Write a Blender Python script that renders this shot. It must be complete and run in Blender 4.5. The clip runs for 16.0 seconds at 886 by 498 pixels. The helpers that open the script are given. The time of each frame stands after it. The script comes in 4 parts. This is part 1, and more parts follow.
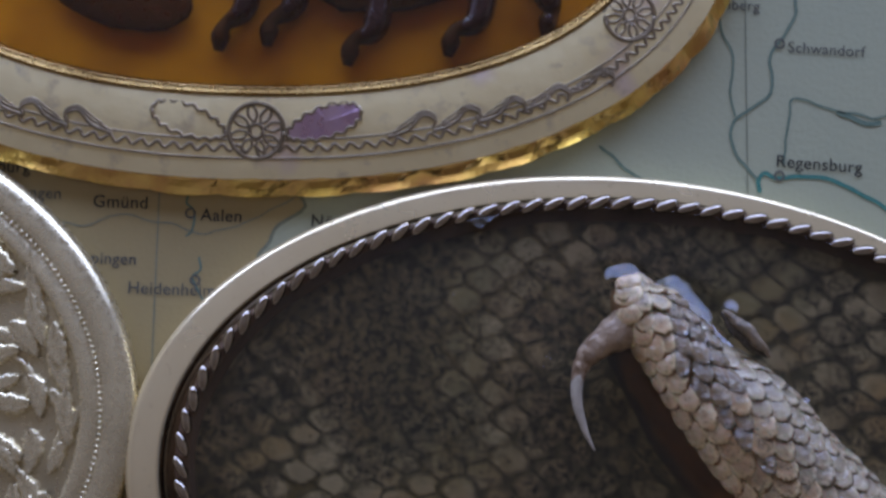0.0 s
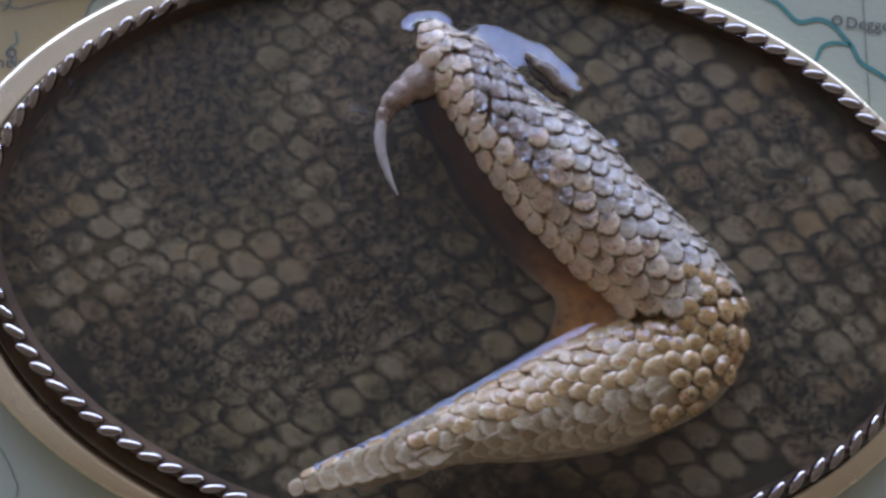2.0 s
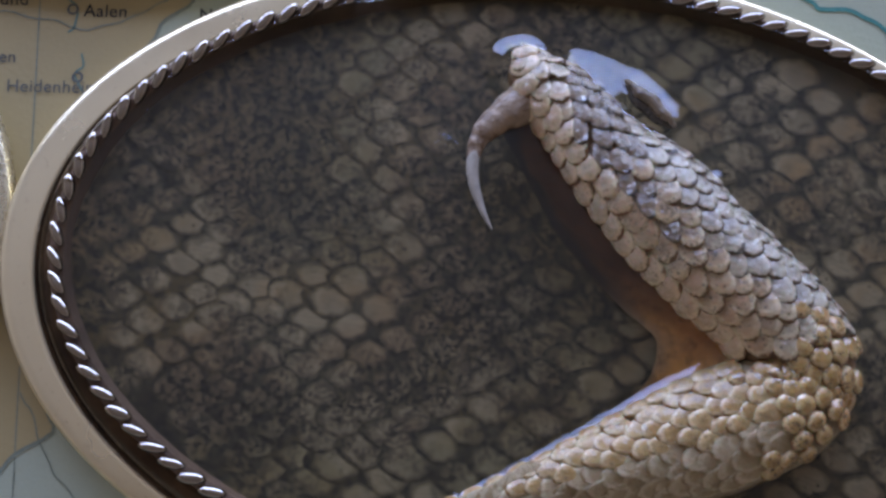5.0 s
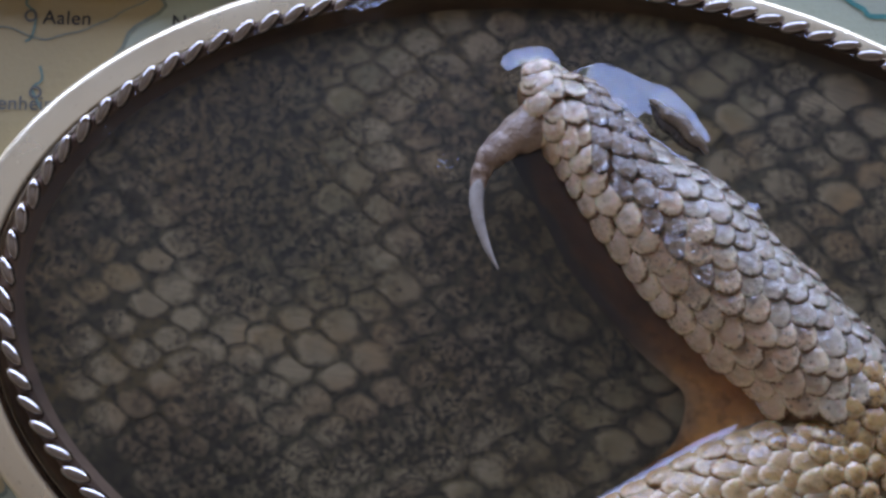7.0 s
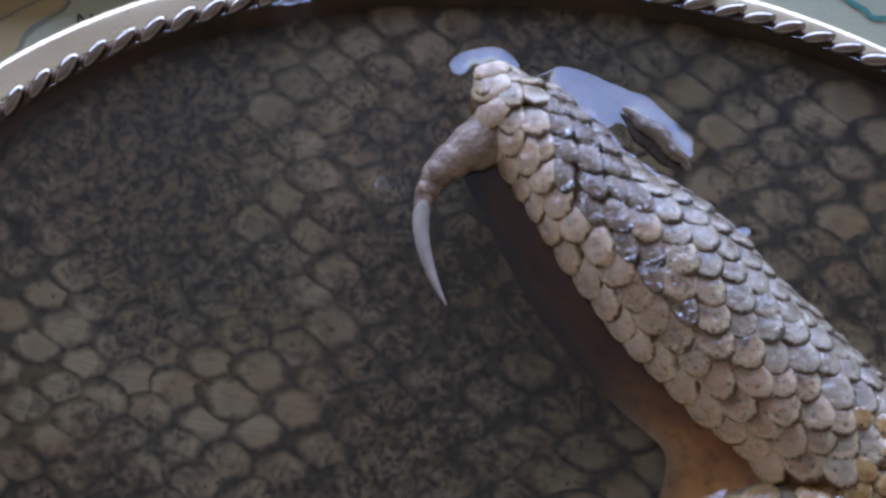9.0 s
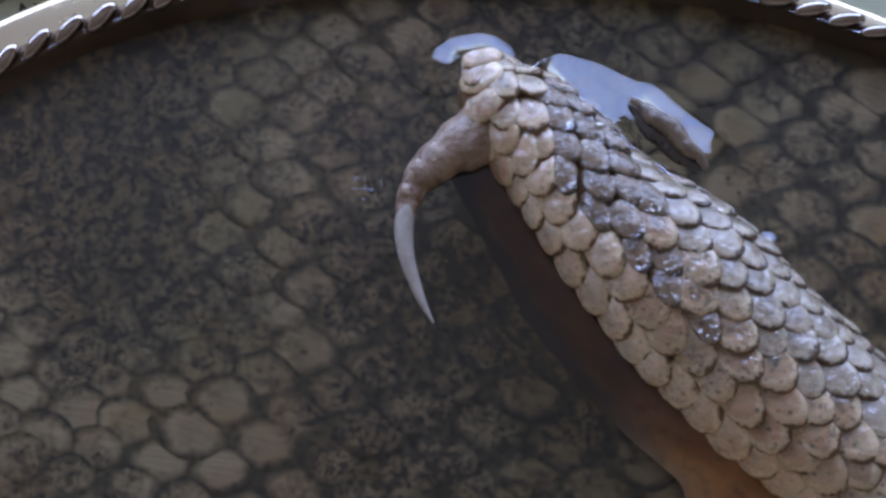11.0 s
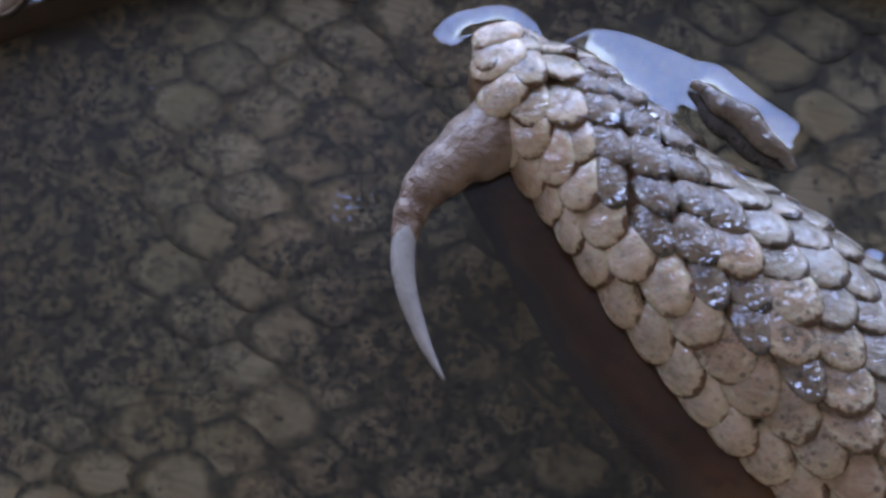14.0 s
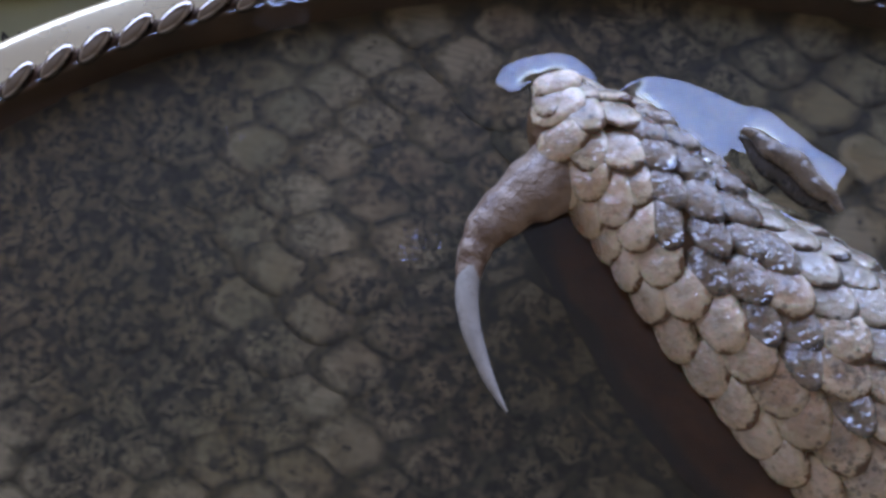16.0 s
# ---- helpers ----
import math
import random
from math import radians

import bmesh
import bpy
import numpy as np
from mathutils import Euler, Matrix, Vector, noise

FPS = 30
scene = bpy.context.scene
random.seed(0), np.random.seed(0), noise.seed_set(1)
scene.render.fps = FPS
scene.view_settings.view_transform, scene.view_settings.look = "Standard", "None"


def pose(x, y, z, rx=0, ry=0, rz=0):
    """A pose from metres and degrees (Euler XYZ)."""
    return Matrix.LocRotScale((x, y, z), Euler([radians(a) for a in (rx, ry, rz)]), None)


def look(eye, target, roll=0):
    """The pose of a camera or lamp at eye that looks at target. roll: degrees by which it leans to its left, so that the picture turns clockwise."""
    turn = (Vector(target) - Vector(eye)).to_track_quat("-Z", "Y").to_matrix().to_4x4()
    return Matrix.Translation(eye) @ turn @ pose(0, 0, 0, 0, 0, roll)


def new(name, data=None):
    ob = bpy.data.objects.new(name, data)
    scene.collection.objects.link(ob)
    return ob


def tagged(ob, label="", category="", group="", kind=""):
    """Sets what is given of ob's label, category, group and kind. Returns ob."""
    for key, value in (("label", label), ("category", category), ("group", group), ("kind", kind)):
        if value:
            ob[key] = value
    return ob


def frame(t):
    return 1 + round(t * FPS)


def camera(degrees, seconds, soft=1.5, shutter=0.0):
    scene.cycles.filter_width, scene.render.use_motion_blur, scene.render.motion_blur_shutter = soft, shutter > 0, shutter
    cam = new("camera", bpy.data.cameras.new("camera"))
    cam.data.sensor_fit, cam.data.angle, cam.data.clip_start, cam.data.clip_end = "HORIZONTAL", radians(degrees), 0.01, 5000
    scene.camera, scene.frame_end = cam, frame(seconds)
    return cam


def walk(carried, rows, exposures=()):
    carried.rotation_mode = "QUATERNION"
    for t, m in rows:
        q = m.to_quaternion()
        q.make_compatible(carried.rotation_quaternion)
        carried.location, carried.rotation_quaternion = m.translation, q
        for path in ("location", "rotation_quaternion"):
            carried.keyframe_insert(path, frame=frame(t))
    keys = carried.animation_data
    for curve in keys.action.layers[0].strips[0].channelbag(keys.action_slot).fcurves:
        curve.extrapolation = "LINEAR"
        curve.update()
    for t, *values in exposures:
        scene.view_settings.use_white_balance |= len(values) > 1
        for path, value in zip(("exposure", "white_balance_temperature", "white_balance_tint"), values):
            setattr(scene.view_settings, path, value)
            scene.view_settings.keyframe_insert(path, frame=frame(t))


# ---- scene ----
cam = camera(44.10, 16.0, soft=2.9, shutter=0.25)
# eye and aim in centimetres from the town mark on the map, z up from the map sheet
PATH = [
    (0, (2.476, -1.296, 10.876), (2.524, -0.392, 0.917), 3.91),
    (0.5, (2.833, -2.361, 10.787), (2.922, -1.181, 0.857), 4.91),
    (1, (3.533, -3.049, 10.766), (3.564, -1.760, 0.849), 1.81),
    (1.5, (4.136, -3.640, 10.568), (4.148, -2.286, 0.660), 0.74),
    (2, (4.372, -4.092, 10.495), (4.364, -2.700, 0.593), -0.23),
    (2.5, (4.322, -4.002, 10.504), (4.337, -2.614, 0.601), 0.71),
    (3, (4.270, -4.201, 10.470), (4.313, -2.823, 0.565), 1.99),
    (3.5, (3.982, -4.378, 10.403), (4.086, -2.937, 0.507), 4.13),
    (4, (3.460, -4.213, 10.317), (3.629, -2.706, 0.432), 6.47),
    (6.5, (3.487, -3.081, 9.360), (3.365, -2.068, -0.588), -6.99),
    (7, (3.578, -3.064, 9.015), (3.518, -1.870, -0.914), -2.64),
    (7.5, (3.559, -3.170, 8.729), (3.558, -1.916, -1.192), 0.42),
    (8, (3.583, -3.175, 8.427), (3.642, -1.836, -1.483), 3.01),
    (8.5, (3.690, -3.073, 8.134), (3.751, -1.593, -1.755), 2.83),
    (9, (3.870, -2.969, 7.785), (3.953, -1.408, -2.092), 3.28),
    (9.5, (3.886, -2.911, 7.522), (3.990, -1.284, -2.344), 3.78),
    (10, (3.895, -2.906, 7.360), (4.035, -1.313, -2.511), 5.22),
    (12.5, (3.966, -2.701, 6.218), (4.157, -0.678, -3.574), 3.72),
    (13, (4.047, -2.442, 5.994), (4.103, -0.634, -3.841), 0.05),
    (13.5, (3.958, -2.331, 5.708), (4.047, -0.574, -4.136), 1.27),
    (14, (3.940, -2.544, 5.538), (3.993, -0.693, -4.289), -0.06),
    (14.5, (3.979, -2.410, 5.438), (4.038, -0.564, -4.391), 0.18),
    (15, (3.956, -2.319, 5.391), (4.037, -0.542, -4.449), 0.92),
    (15.5, (3.910, -2.228, 5.566), (3.947, -0.484, -4.280), -0.43),
    (16, (3.695, -2.475, 5.796), (3.658, -0.486, -4.004), -2.60),
]
walk(cam, [(t, look([v * 0.01 for v in eye], [v * 0.01 for v in aim], roll)) for t, eye, aim, roll in PATH],
     [(0.0, -0.36, 8750, 4), (0.5, -0.28, 8750, 4), (1.0, -0.03, 8500, 4), (3.5, 0.10, 8450, 4), (8.0, 0.10, 8100, 3), (16.0, 0.10, 7700, 3)])

# ---- world, light ----
world = bpy.data.worlds.new("sky")
scene.world = world
world.use_nodes = True
wn = world.node_tree.nodes
wl = world.node_tree.links
sky = wn.new("ShaderNodeTexSky")
sky.sky_type, sky.sun_disc = "NISHITA", False
sky.sun_elevation, sky.sun_rotation = radians(35), radians(150)
wl.new(sky.outputs["Color"], wn["Background"].inputs["Color"])
wn["Background"].inputs["Strength"].default_value = 0.08

WIN = (-0.1, 1.25, 0.52)          # middle of the window opening


def window_light(name, z0, z1, radiance, color):
    """Daylight through one band of the window opening."""
    lamp = bpy.data.lights.new(name, "AREA")
    lamp.shape, lamp.size, lamp.size_y = "RECTANGLE", 3.3, z1 - z0
    lamp.energy, lamp.color = radiance * math.pi * 3.3 * (z1 - z0), color
    z = (z0 + z1) / 2
    new(name, lamp).matrix_world = look((WIN[0], WIN[1], z), (WIN[0], 0, z))


window_light("window_daylight", 0.275, 0.84, 11.2, (0.305, 0.43, 1.0))     # open sky
window_light("horizon_daylight", 0.20, 0.275, 19, (0.47, 0.61, 1.0))      # pale sky near the horizon


# ---- materials ----
class Nodes:
    """Small helper to write a node material line by line."""

    def __init__(self, name, rough=0.5, metal=0.0, spec=0.5, color=(0.5, 0.5, 0.5)):
        self.m = bpy.data.materials.new(name)
        self.m.use_nodes = True
        self.t = self.m.node_tree
        self.b = self.t.nodes["Principled BSDF"]
        self.b.inputs["Roughness"].default_value = rough
        self.b.inputs["Metallic"].default_value = metal
        self.b.inputs["Specular IOR Level"].default_value = spec
        self.b.inputs["Base Color"].default_value = (*color, 1)
        tc = self.t.nodes.new("ShaderNodeTexCoord")
        self.co = tc.outputs["Object"]

    def world_pos(self):
        self.co = self.t.nodes.new("ShaderNodeNewGeometry").outputs["Position"]
        return self

    def noise(self, scale, detail=4, rough=0.55, lo=0.35, hi=0.65, kind="noise", stretch=None):
        co = self.co
        if stretch:
            mp = self.t.nodes.new("ShaderNodeMapping")
            mp.inputs["Scale"].default_value = stretch
            self.t.links.new(co, mp.inputs[0])
            co = mp.outputs[0]
        if kind == "noise":
            n = self.t.nodes.new("ShaderNodeTexNoise")
            n.inputs["Detail"].default_value, n.inputs["Roughness"].default_value = detail, rough
            out = n.outputs["Fac"]
        else:
            n = self.t.nodes.new("ShaderNodeTexVoronoi")
            out = n.outputs["Distance"]
        n.inputs["Scale"].default_value = scale
        self.t.links.new(co, n.inputs["Vector"])
        r = self.t.nodes.new("ShaderNodeMapRange")
        r.inputs["From Min"].default_value, r.inputs["From Max"].default_value = lo, hi
        self.t.links.new(out, r.inputs["Value"])
        return r.outputs[0]

    def mix(self, fac, a, b, mode="MIX"):
        n = self.t.nodes.new("ShaderNodeMix")
        n.data_type, n.blend_type = "RGBA", mode
        for sock, v in ((n.inputs[0], fac), (n.inputs[6], a), (n.inputs[7], b)):
            if hasattr(v, "links"):
                self.t.links.new(v, sock)
            elif isinstance(v, tuple):
                sock.default_value = (*v, 1)
            else:
                sock.default_value = v
        return n.outputs[2]

    def mul(self, a, b):
        n = self.t.nodes.new("ShaderNodeMath")
        n.operation = "MULTIPLY"
        for sock, v in ((n.inputs[0], a), (n.inputs[1], b)):
            if hasattr(v, "links"):
                self.t.links.new(v, sock)
            else:
                sock.default_value = v
        return n.outputs[0]

    def base(self, c):
        self.t.links.new(c, self.b.inputs["Base Color"])
        return self

    def rough(self, fac, lo, hi):
        r = self.t.nodes.new("ShaderNodeMapRange")
        r.inputs["To Min"].default_value, r.inputs["To Max"].default_value = lo, hi
        self.t.links.new(fac, r.inputs["Value"])
        self.t.links.new(r.outputs[0], self.b.inputs["Roughness"])
        return self

    def bump(self, h, dist, strength=1.0):
        n = self.t.nodes.new("ShaderNodeBump")
        n.inputs["Distance"].default_value, n.inputs["Strength"].default_value = dist, strength
        self.t.links.new(h, n.inputs["Height"])
        self.t.links.new(n.outputs[0], self.b.inputs["Normal"])
        return self


def metal(name, a, b, rough, big=150, fine=1500, bump=0.000008, pure=1.0):
    n = Nodes(name, rough, pure)
    n.base(n.mix(n.noise(big, 6), a, b))
    n.rough(n.noise(fine, 4), rough * 0.75, rough * 1.35)
    return n.bump(n.noise(fine * 1.4, 3), bump, 0.5).m


def paper(name, c, d):
    n = Nodes(name, 0.42, 0, 0.5).world_pos()
    k = n.mix(n.noise(60, 5), c, d)
    k = n.mix(n.mul(n.noise(2500, 3), 0.10), k, tuple(v * 0.72 for v in c))
    n.base(k)
    return n.bump(n.noise(1800, 3), 0.00003, 0.4).m


def ink(name, c):
    n = Nodes(name, 0.6, 0, 0.3).world_pos()
    n.base(n.mix(n.mul(n.noise(3000, 3), 0.35), c, tuple(min(1, v * 1.6 + 0.05) for v in c)))
    return n.m


def scale_skin(name, light, mid, dark, spots, rough=0.4, patch=260, spot_lo=0.56, fleck=2600, coat=0.0, bump=0.00006):
    """Keratin scales: each scale a shade of its own, worn paler and darker places, dark flecks in drifts."""
    n = Nodes(name, rough, 0, 0.5).world_pos()
    info = n.t.nodes.new("ShaderNodeObjectInfo")
    c = n.mix(info.outputs["Random"], light, mid)
    c = n.mix(n.mul(n.noise(900, 4), 0.55), c, tuple(v * 0.6 for v in mid))
    drift = n.noise(patch, 3, 0.5, 0.42, 0.58)
    spot = n.noise(fleck, 2, 0.6, spot_lo, spot_lo + 0.07)
    c = n.mix(n.mul(n.mul(drift, spot), spots), c, dark)
    n.base(c)
    n.b.inputs["Coat Weight"].default_value, n.b.inputs["Coat Roughness"].default_value = coat, 0.07
    if coat > 0.7:
        wet = n.t.nodes.new("ShaderNodeBump")
        wet.inputs["Distance"].default_value, wet.inputs["Strength"].default_value = 0.0006, 1.0
        n.t.links.new(n.noise(650, 3, 0.5, 0.3, 0.7), wet.inputs["Height"])
        n.t.links.new(wet.outputs[0], n.b.inputs["Coat Normal"])
    n.rough(n.noise(1500, 3), rough * 0.7, rough * 1.5)
    return n.bump(n.noise(1500, 4), bump, 0.8).m


def keratin(name, light, mid, heart, gap, rim, dark, specks=0.4, rough=0.3, coat=0.6, fade=0.7, pink=None, wet=0.0):
    """Horny scales of the head: a translucent greyish middle, a paler worn rim, brown skin in the gaps."""
    n = Nodes(name, rough, 0, 0.5)
    uv = n.t.nodes.new("ShaderNodeTexCoord").outputs["UV"]
    n.world_pos()
    info = n.t.nodes.new("ShaderNodeObjectInfo")
    ln = n.t.nodes.new("ShaderNodeVectorMath")
    ln.operation = "LENGTH"
    n.t.links.new(uv, ln.inputs[0])
    add = n.t.nodes.new("ShaderNodeMath")
    add.operation = "MULTIPLY_ADD"
    n.t.links.new(n.noise(1100, 4, 0.6, 0.3, 0.7), add.inputs[0])
    add.inputs[1].default_value = 0.30
    n.t.links.new(ln.outputs["Value"], add.inputs[2])

    def reach(lo, hi):
        r = n.t.nodes.new("ShaderNodeMapRange")
        r.interpolation_type = "SMOOTHSTEP"
        r.inputs["From Min"].default_value, r.inputs["From Max"].default_value = lo, hi
        n.t.links.new(add.outputs[0], r.inputs["Value"])
        return r.outputs[0]

    c = n.mix(info.outputs["Random"], light, mid)
    if pink:
        c = n.mix(n.mul(n.noise(150, 3, 0.5, 0.44, 0.70), 0.8), c, pink)
    c = n.mix(n.mul(n.mul(reach(0.85, 0.25), n.noise(240, 4, 0.6, 0.36, 0.60)), fade), c, heart)
    c = n.mix(n.mul(reach(0.78, 0.98), 0.65), c, rim)
    fine = n.mul(n.noise(2600, 3, 0.65, 0.50, 0.62), n.noise(330, 3, 0.5, 0.42, 0.60))
    c = n.mix(n.mul(fine, specks), c, dark)
    c = n.mix(n.mul(n.noise(1400, lo=0.24, hi=0.13, kind="voronoi"), specks), c, dark)
    c = n.mix(reach(1.10, 1.22), c, gap)
    n.base(c)
    n.b.inputs["Coat Weight"].default_value, n.b.inputs["Coat Roughness"].default_value = coat, 0.07
    n.b.inputs["Subsurface Weight"].default_value, n.b.inputs["Subsurface Scale"].default_value = 0.25, 0.0005
    n.b.inputs["Coat IOR"].default_value = 1.5 + 400 * wet
    if wet:
        film = n.t.nodes.new("ShaderNodeBump")
        film.inputs["Distance"].default_value, film.inputs["Strength"].default_value = wet, 1.0
        n.t.links.new(n.noise(750, 3, 0.55, 0.3, 0.7), film.inputs["Height"])
        n.t.links.new(film.outputs[0], n.b.inputs["Coat Normal"])
    n.rough(n.noise(1500, 3), rough * 0.7, rough * 1.5)
    return n.bump(n.noise(1200, 5, 0.6), 0.00007, 0.8).m


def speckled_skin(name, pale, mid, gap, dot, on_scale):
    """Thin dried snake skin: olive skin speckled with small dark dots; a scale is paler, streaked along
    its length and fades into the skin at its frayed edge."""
    n = Nodes(name, 0.6, 0, 0.4)
    uv = n.t.nodes.new("ShaderNodeTexCoord").outputs["UV"]
    n.world_pos()
    world_co = n.co
    skin_c = n.mix(n.noise(150, 4, 0.6, 0.38, 0.64), gap, tuple(v * 0.5 for v in gap))
    skin_c = n.mix(n.mul(n.noise(90, 3, 0.5, 0.5, 0.66), 0.6), skin_c, (gap[0] * 1.5, gap[1] * 1.15, gap[2] * 0.6))
    if on_scale:
        info = n.t.nodes.new("ShaderNodeObjectInfo")
        geo = n.t.nodes.new("ShaderNodeNewGeometry")
        add = n.t.nodes.new("ShaderNodeMath")
        add.operation = "ADD"
        n.t.links.new(info.outputs["Random"], add.inputs[0])
        n.t.links.new(geo.outputs["Random Per Island"], add.inputs[1])
        fr = n.t.nodes.new("ShaderNodeMath")
        fr.operation = "FRACT"
        n.t.links.new(add.outputs[0], fr.inputs[0])
        c = n.mix(fr.outputs[0], pale, mid)
        c = n.mix(n.mul(n.noise(120, 3, 0.5, 0.44, 0.64), 0.7), c, tuple(v * 0.75 for v in mid))
        c = n.mix(n.mul(n.noise(120, 3, 0.5, 0.50, 0.66), 0.6), c, (pale[0] * 0.98, pale[1] * 0.72, pale[2] * 0.46))
        n.co = uv
        streak = n.noise(3.2, 4, 0.6, 0.40, 0.66, stretch=(0.35, 2.2, 1))
        c = n.mix(n.mul(streak, 0.55), c, tuple(v * 0.42 for v in mid))
        off = n.t.nodes.new("ShaderNodeSeparateXYZ")
        n.t.links.new(uv, off.inputs[0])

        def power(v, k):
            size = n.t.nodes.new("ShaderNodeMath")
            size.operation = "ABSOLUTE"
            n.t.links.new(v, size.inputs[0])
            p = n.t.nodes.new("ShaderNodeMath")
            p.operation = "POWER"
            n.t.links.new(size.outputs[0], p.inputs[0])
            p.inputs[1].default_value = k
            return p.outputs[0]

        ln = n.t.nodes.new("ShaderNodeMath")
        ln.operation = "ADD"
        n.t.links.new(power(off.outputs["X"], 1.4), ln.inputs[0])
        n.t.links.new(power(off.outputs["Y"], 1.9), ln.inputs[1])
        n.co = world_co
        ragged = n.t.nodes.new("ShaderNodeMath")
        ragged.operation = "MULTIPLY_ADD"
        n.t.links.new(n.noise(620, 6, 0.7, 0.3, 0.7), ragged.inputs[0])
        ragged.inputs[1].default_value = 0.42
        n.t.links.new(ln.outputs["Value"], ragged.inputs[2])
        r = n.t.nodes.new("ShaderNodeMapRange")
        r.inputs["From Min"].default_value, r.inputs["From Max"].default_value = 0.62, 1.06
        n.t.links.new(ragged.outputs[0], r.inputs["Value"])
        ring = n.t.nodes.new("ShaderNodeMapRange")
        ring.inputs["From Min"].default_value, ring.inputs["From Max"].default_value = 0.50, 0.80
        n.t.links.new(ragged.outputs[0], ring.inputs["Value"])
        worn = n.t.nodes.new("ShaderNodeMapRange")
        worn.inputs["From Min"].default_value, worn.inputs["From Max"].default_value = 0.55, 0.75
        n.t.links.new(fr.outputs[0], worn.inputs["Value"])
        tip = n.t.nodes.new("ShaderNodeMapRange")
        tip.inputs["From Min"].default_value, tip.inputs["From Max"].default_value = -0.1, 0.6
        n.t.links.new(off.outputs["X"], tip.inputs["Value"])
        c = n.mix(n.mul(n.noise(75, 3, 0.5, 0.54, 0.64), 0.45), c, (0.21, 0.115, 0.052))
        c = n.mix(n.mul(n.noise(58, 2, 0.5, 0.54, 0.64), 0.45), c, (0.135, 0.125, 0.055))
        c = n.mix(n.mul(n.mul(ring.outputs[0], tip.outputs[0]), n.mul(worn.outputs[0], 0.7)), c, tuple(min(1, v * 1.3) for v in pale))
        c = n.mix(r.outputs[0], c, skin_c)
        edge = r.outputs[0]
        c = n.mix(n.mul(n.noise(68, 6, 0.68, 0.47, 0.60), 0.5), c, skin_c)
    else:
        c = skin_c
        edge = None
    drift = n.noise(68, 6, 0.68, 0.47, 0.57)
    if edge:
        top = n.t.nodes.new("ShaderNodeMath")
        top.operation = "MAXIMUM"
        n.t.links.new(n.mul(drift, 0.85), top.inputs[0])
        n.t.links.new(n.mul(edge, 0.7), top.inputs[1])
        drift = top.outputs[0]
    else:
        drift = n.mix(0.35, drift, (1.0, 1.0, 1.0))
    for size, lo, hi, amount in ((1000, 0.50, 0.55, 0.92), (2400, 0.51, 0.56, 0.92)):
        c = n.mix(n.mul(n.mul(n.noise(size, 4, 0.7, lo, hi), drift), amount), c, dot)
    c = n.mix(n.mul(n.noise(1350, lo=0.24, hi=0.12, kind="voronoi"), n.mul(n.noise(300, 2, 0.5, 0.48, 0.60), 0.8)), c, dot)
    c = n.mix(n.mul(drift, n.mul(n.noise(2600, 3, 0.7, 0.46, 0.60), 0.5)), c, tuple(v * 1.6 for v in dot))
    n.base(c)
    return n.bump(n.noise(1500, 4), 0.00002, 0.6).m


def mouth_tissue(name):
    """Dried tissue: dark red-brown towards the fang, orange in the corner, thin and dull at its free edge; shade
    painted near-black along the edge towards the fang.
    """
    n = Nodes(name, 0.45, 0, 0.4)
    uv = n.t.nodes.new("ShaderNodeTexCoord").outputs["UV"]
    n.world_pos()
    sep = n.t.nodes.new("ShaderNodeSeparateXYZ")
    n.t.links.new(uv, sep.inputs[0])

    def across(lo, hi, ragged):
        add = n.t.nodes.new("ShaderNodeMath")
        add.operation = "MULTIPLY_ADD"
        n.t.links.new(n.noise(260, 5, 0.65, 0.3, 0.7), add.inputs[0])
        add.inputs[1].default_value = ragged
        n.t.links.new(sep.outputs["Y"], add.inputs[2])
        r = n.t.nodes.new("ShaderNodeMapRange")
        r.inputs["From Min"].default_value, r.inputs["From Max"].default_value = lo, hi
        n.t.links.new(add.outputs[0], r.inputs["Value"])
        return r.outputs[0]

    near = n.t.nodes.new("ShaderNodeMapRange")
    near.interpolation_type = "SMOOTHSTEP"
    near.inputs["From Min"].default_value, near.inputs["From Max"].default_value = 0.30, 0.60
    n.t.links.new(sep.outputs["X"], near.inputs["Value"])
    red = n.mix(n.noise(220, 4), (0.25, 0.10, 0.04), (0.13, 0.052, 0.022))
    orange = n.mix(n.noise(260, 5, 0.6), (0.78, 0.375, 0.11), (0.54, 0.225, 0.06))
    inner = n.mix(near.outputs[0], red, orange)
    # shadow beyond the lip, painted near-black towards the free edge at the fang end
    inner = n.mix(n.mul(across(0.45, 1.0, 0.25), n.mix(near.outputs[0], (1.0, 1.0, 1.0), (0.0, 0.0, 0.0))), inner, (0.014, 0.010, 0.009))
    # the same painted shadow on the fang side, dull thin tissue in the corner
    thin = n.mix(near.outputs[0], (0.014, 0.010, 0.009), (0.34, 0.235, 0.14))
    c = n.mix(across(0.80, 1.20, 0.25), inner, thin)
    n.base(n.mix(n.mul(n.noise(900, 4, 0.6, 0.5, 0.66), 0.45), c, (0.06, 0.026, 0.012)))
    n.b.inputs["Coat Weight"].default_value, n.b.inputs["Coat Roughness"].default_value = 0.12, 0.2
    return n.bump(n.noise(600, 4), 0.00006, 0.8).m


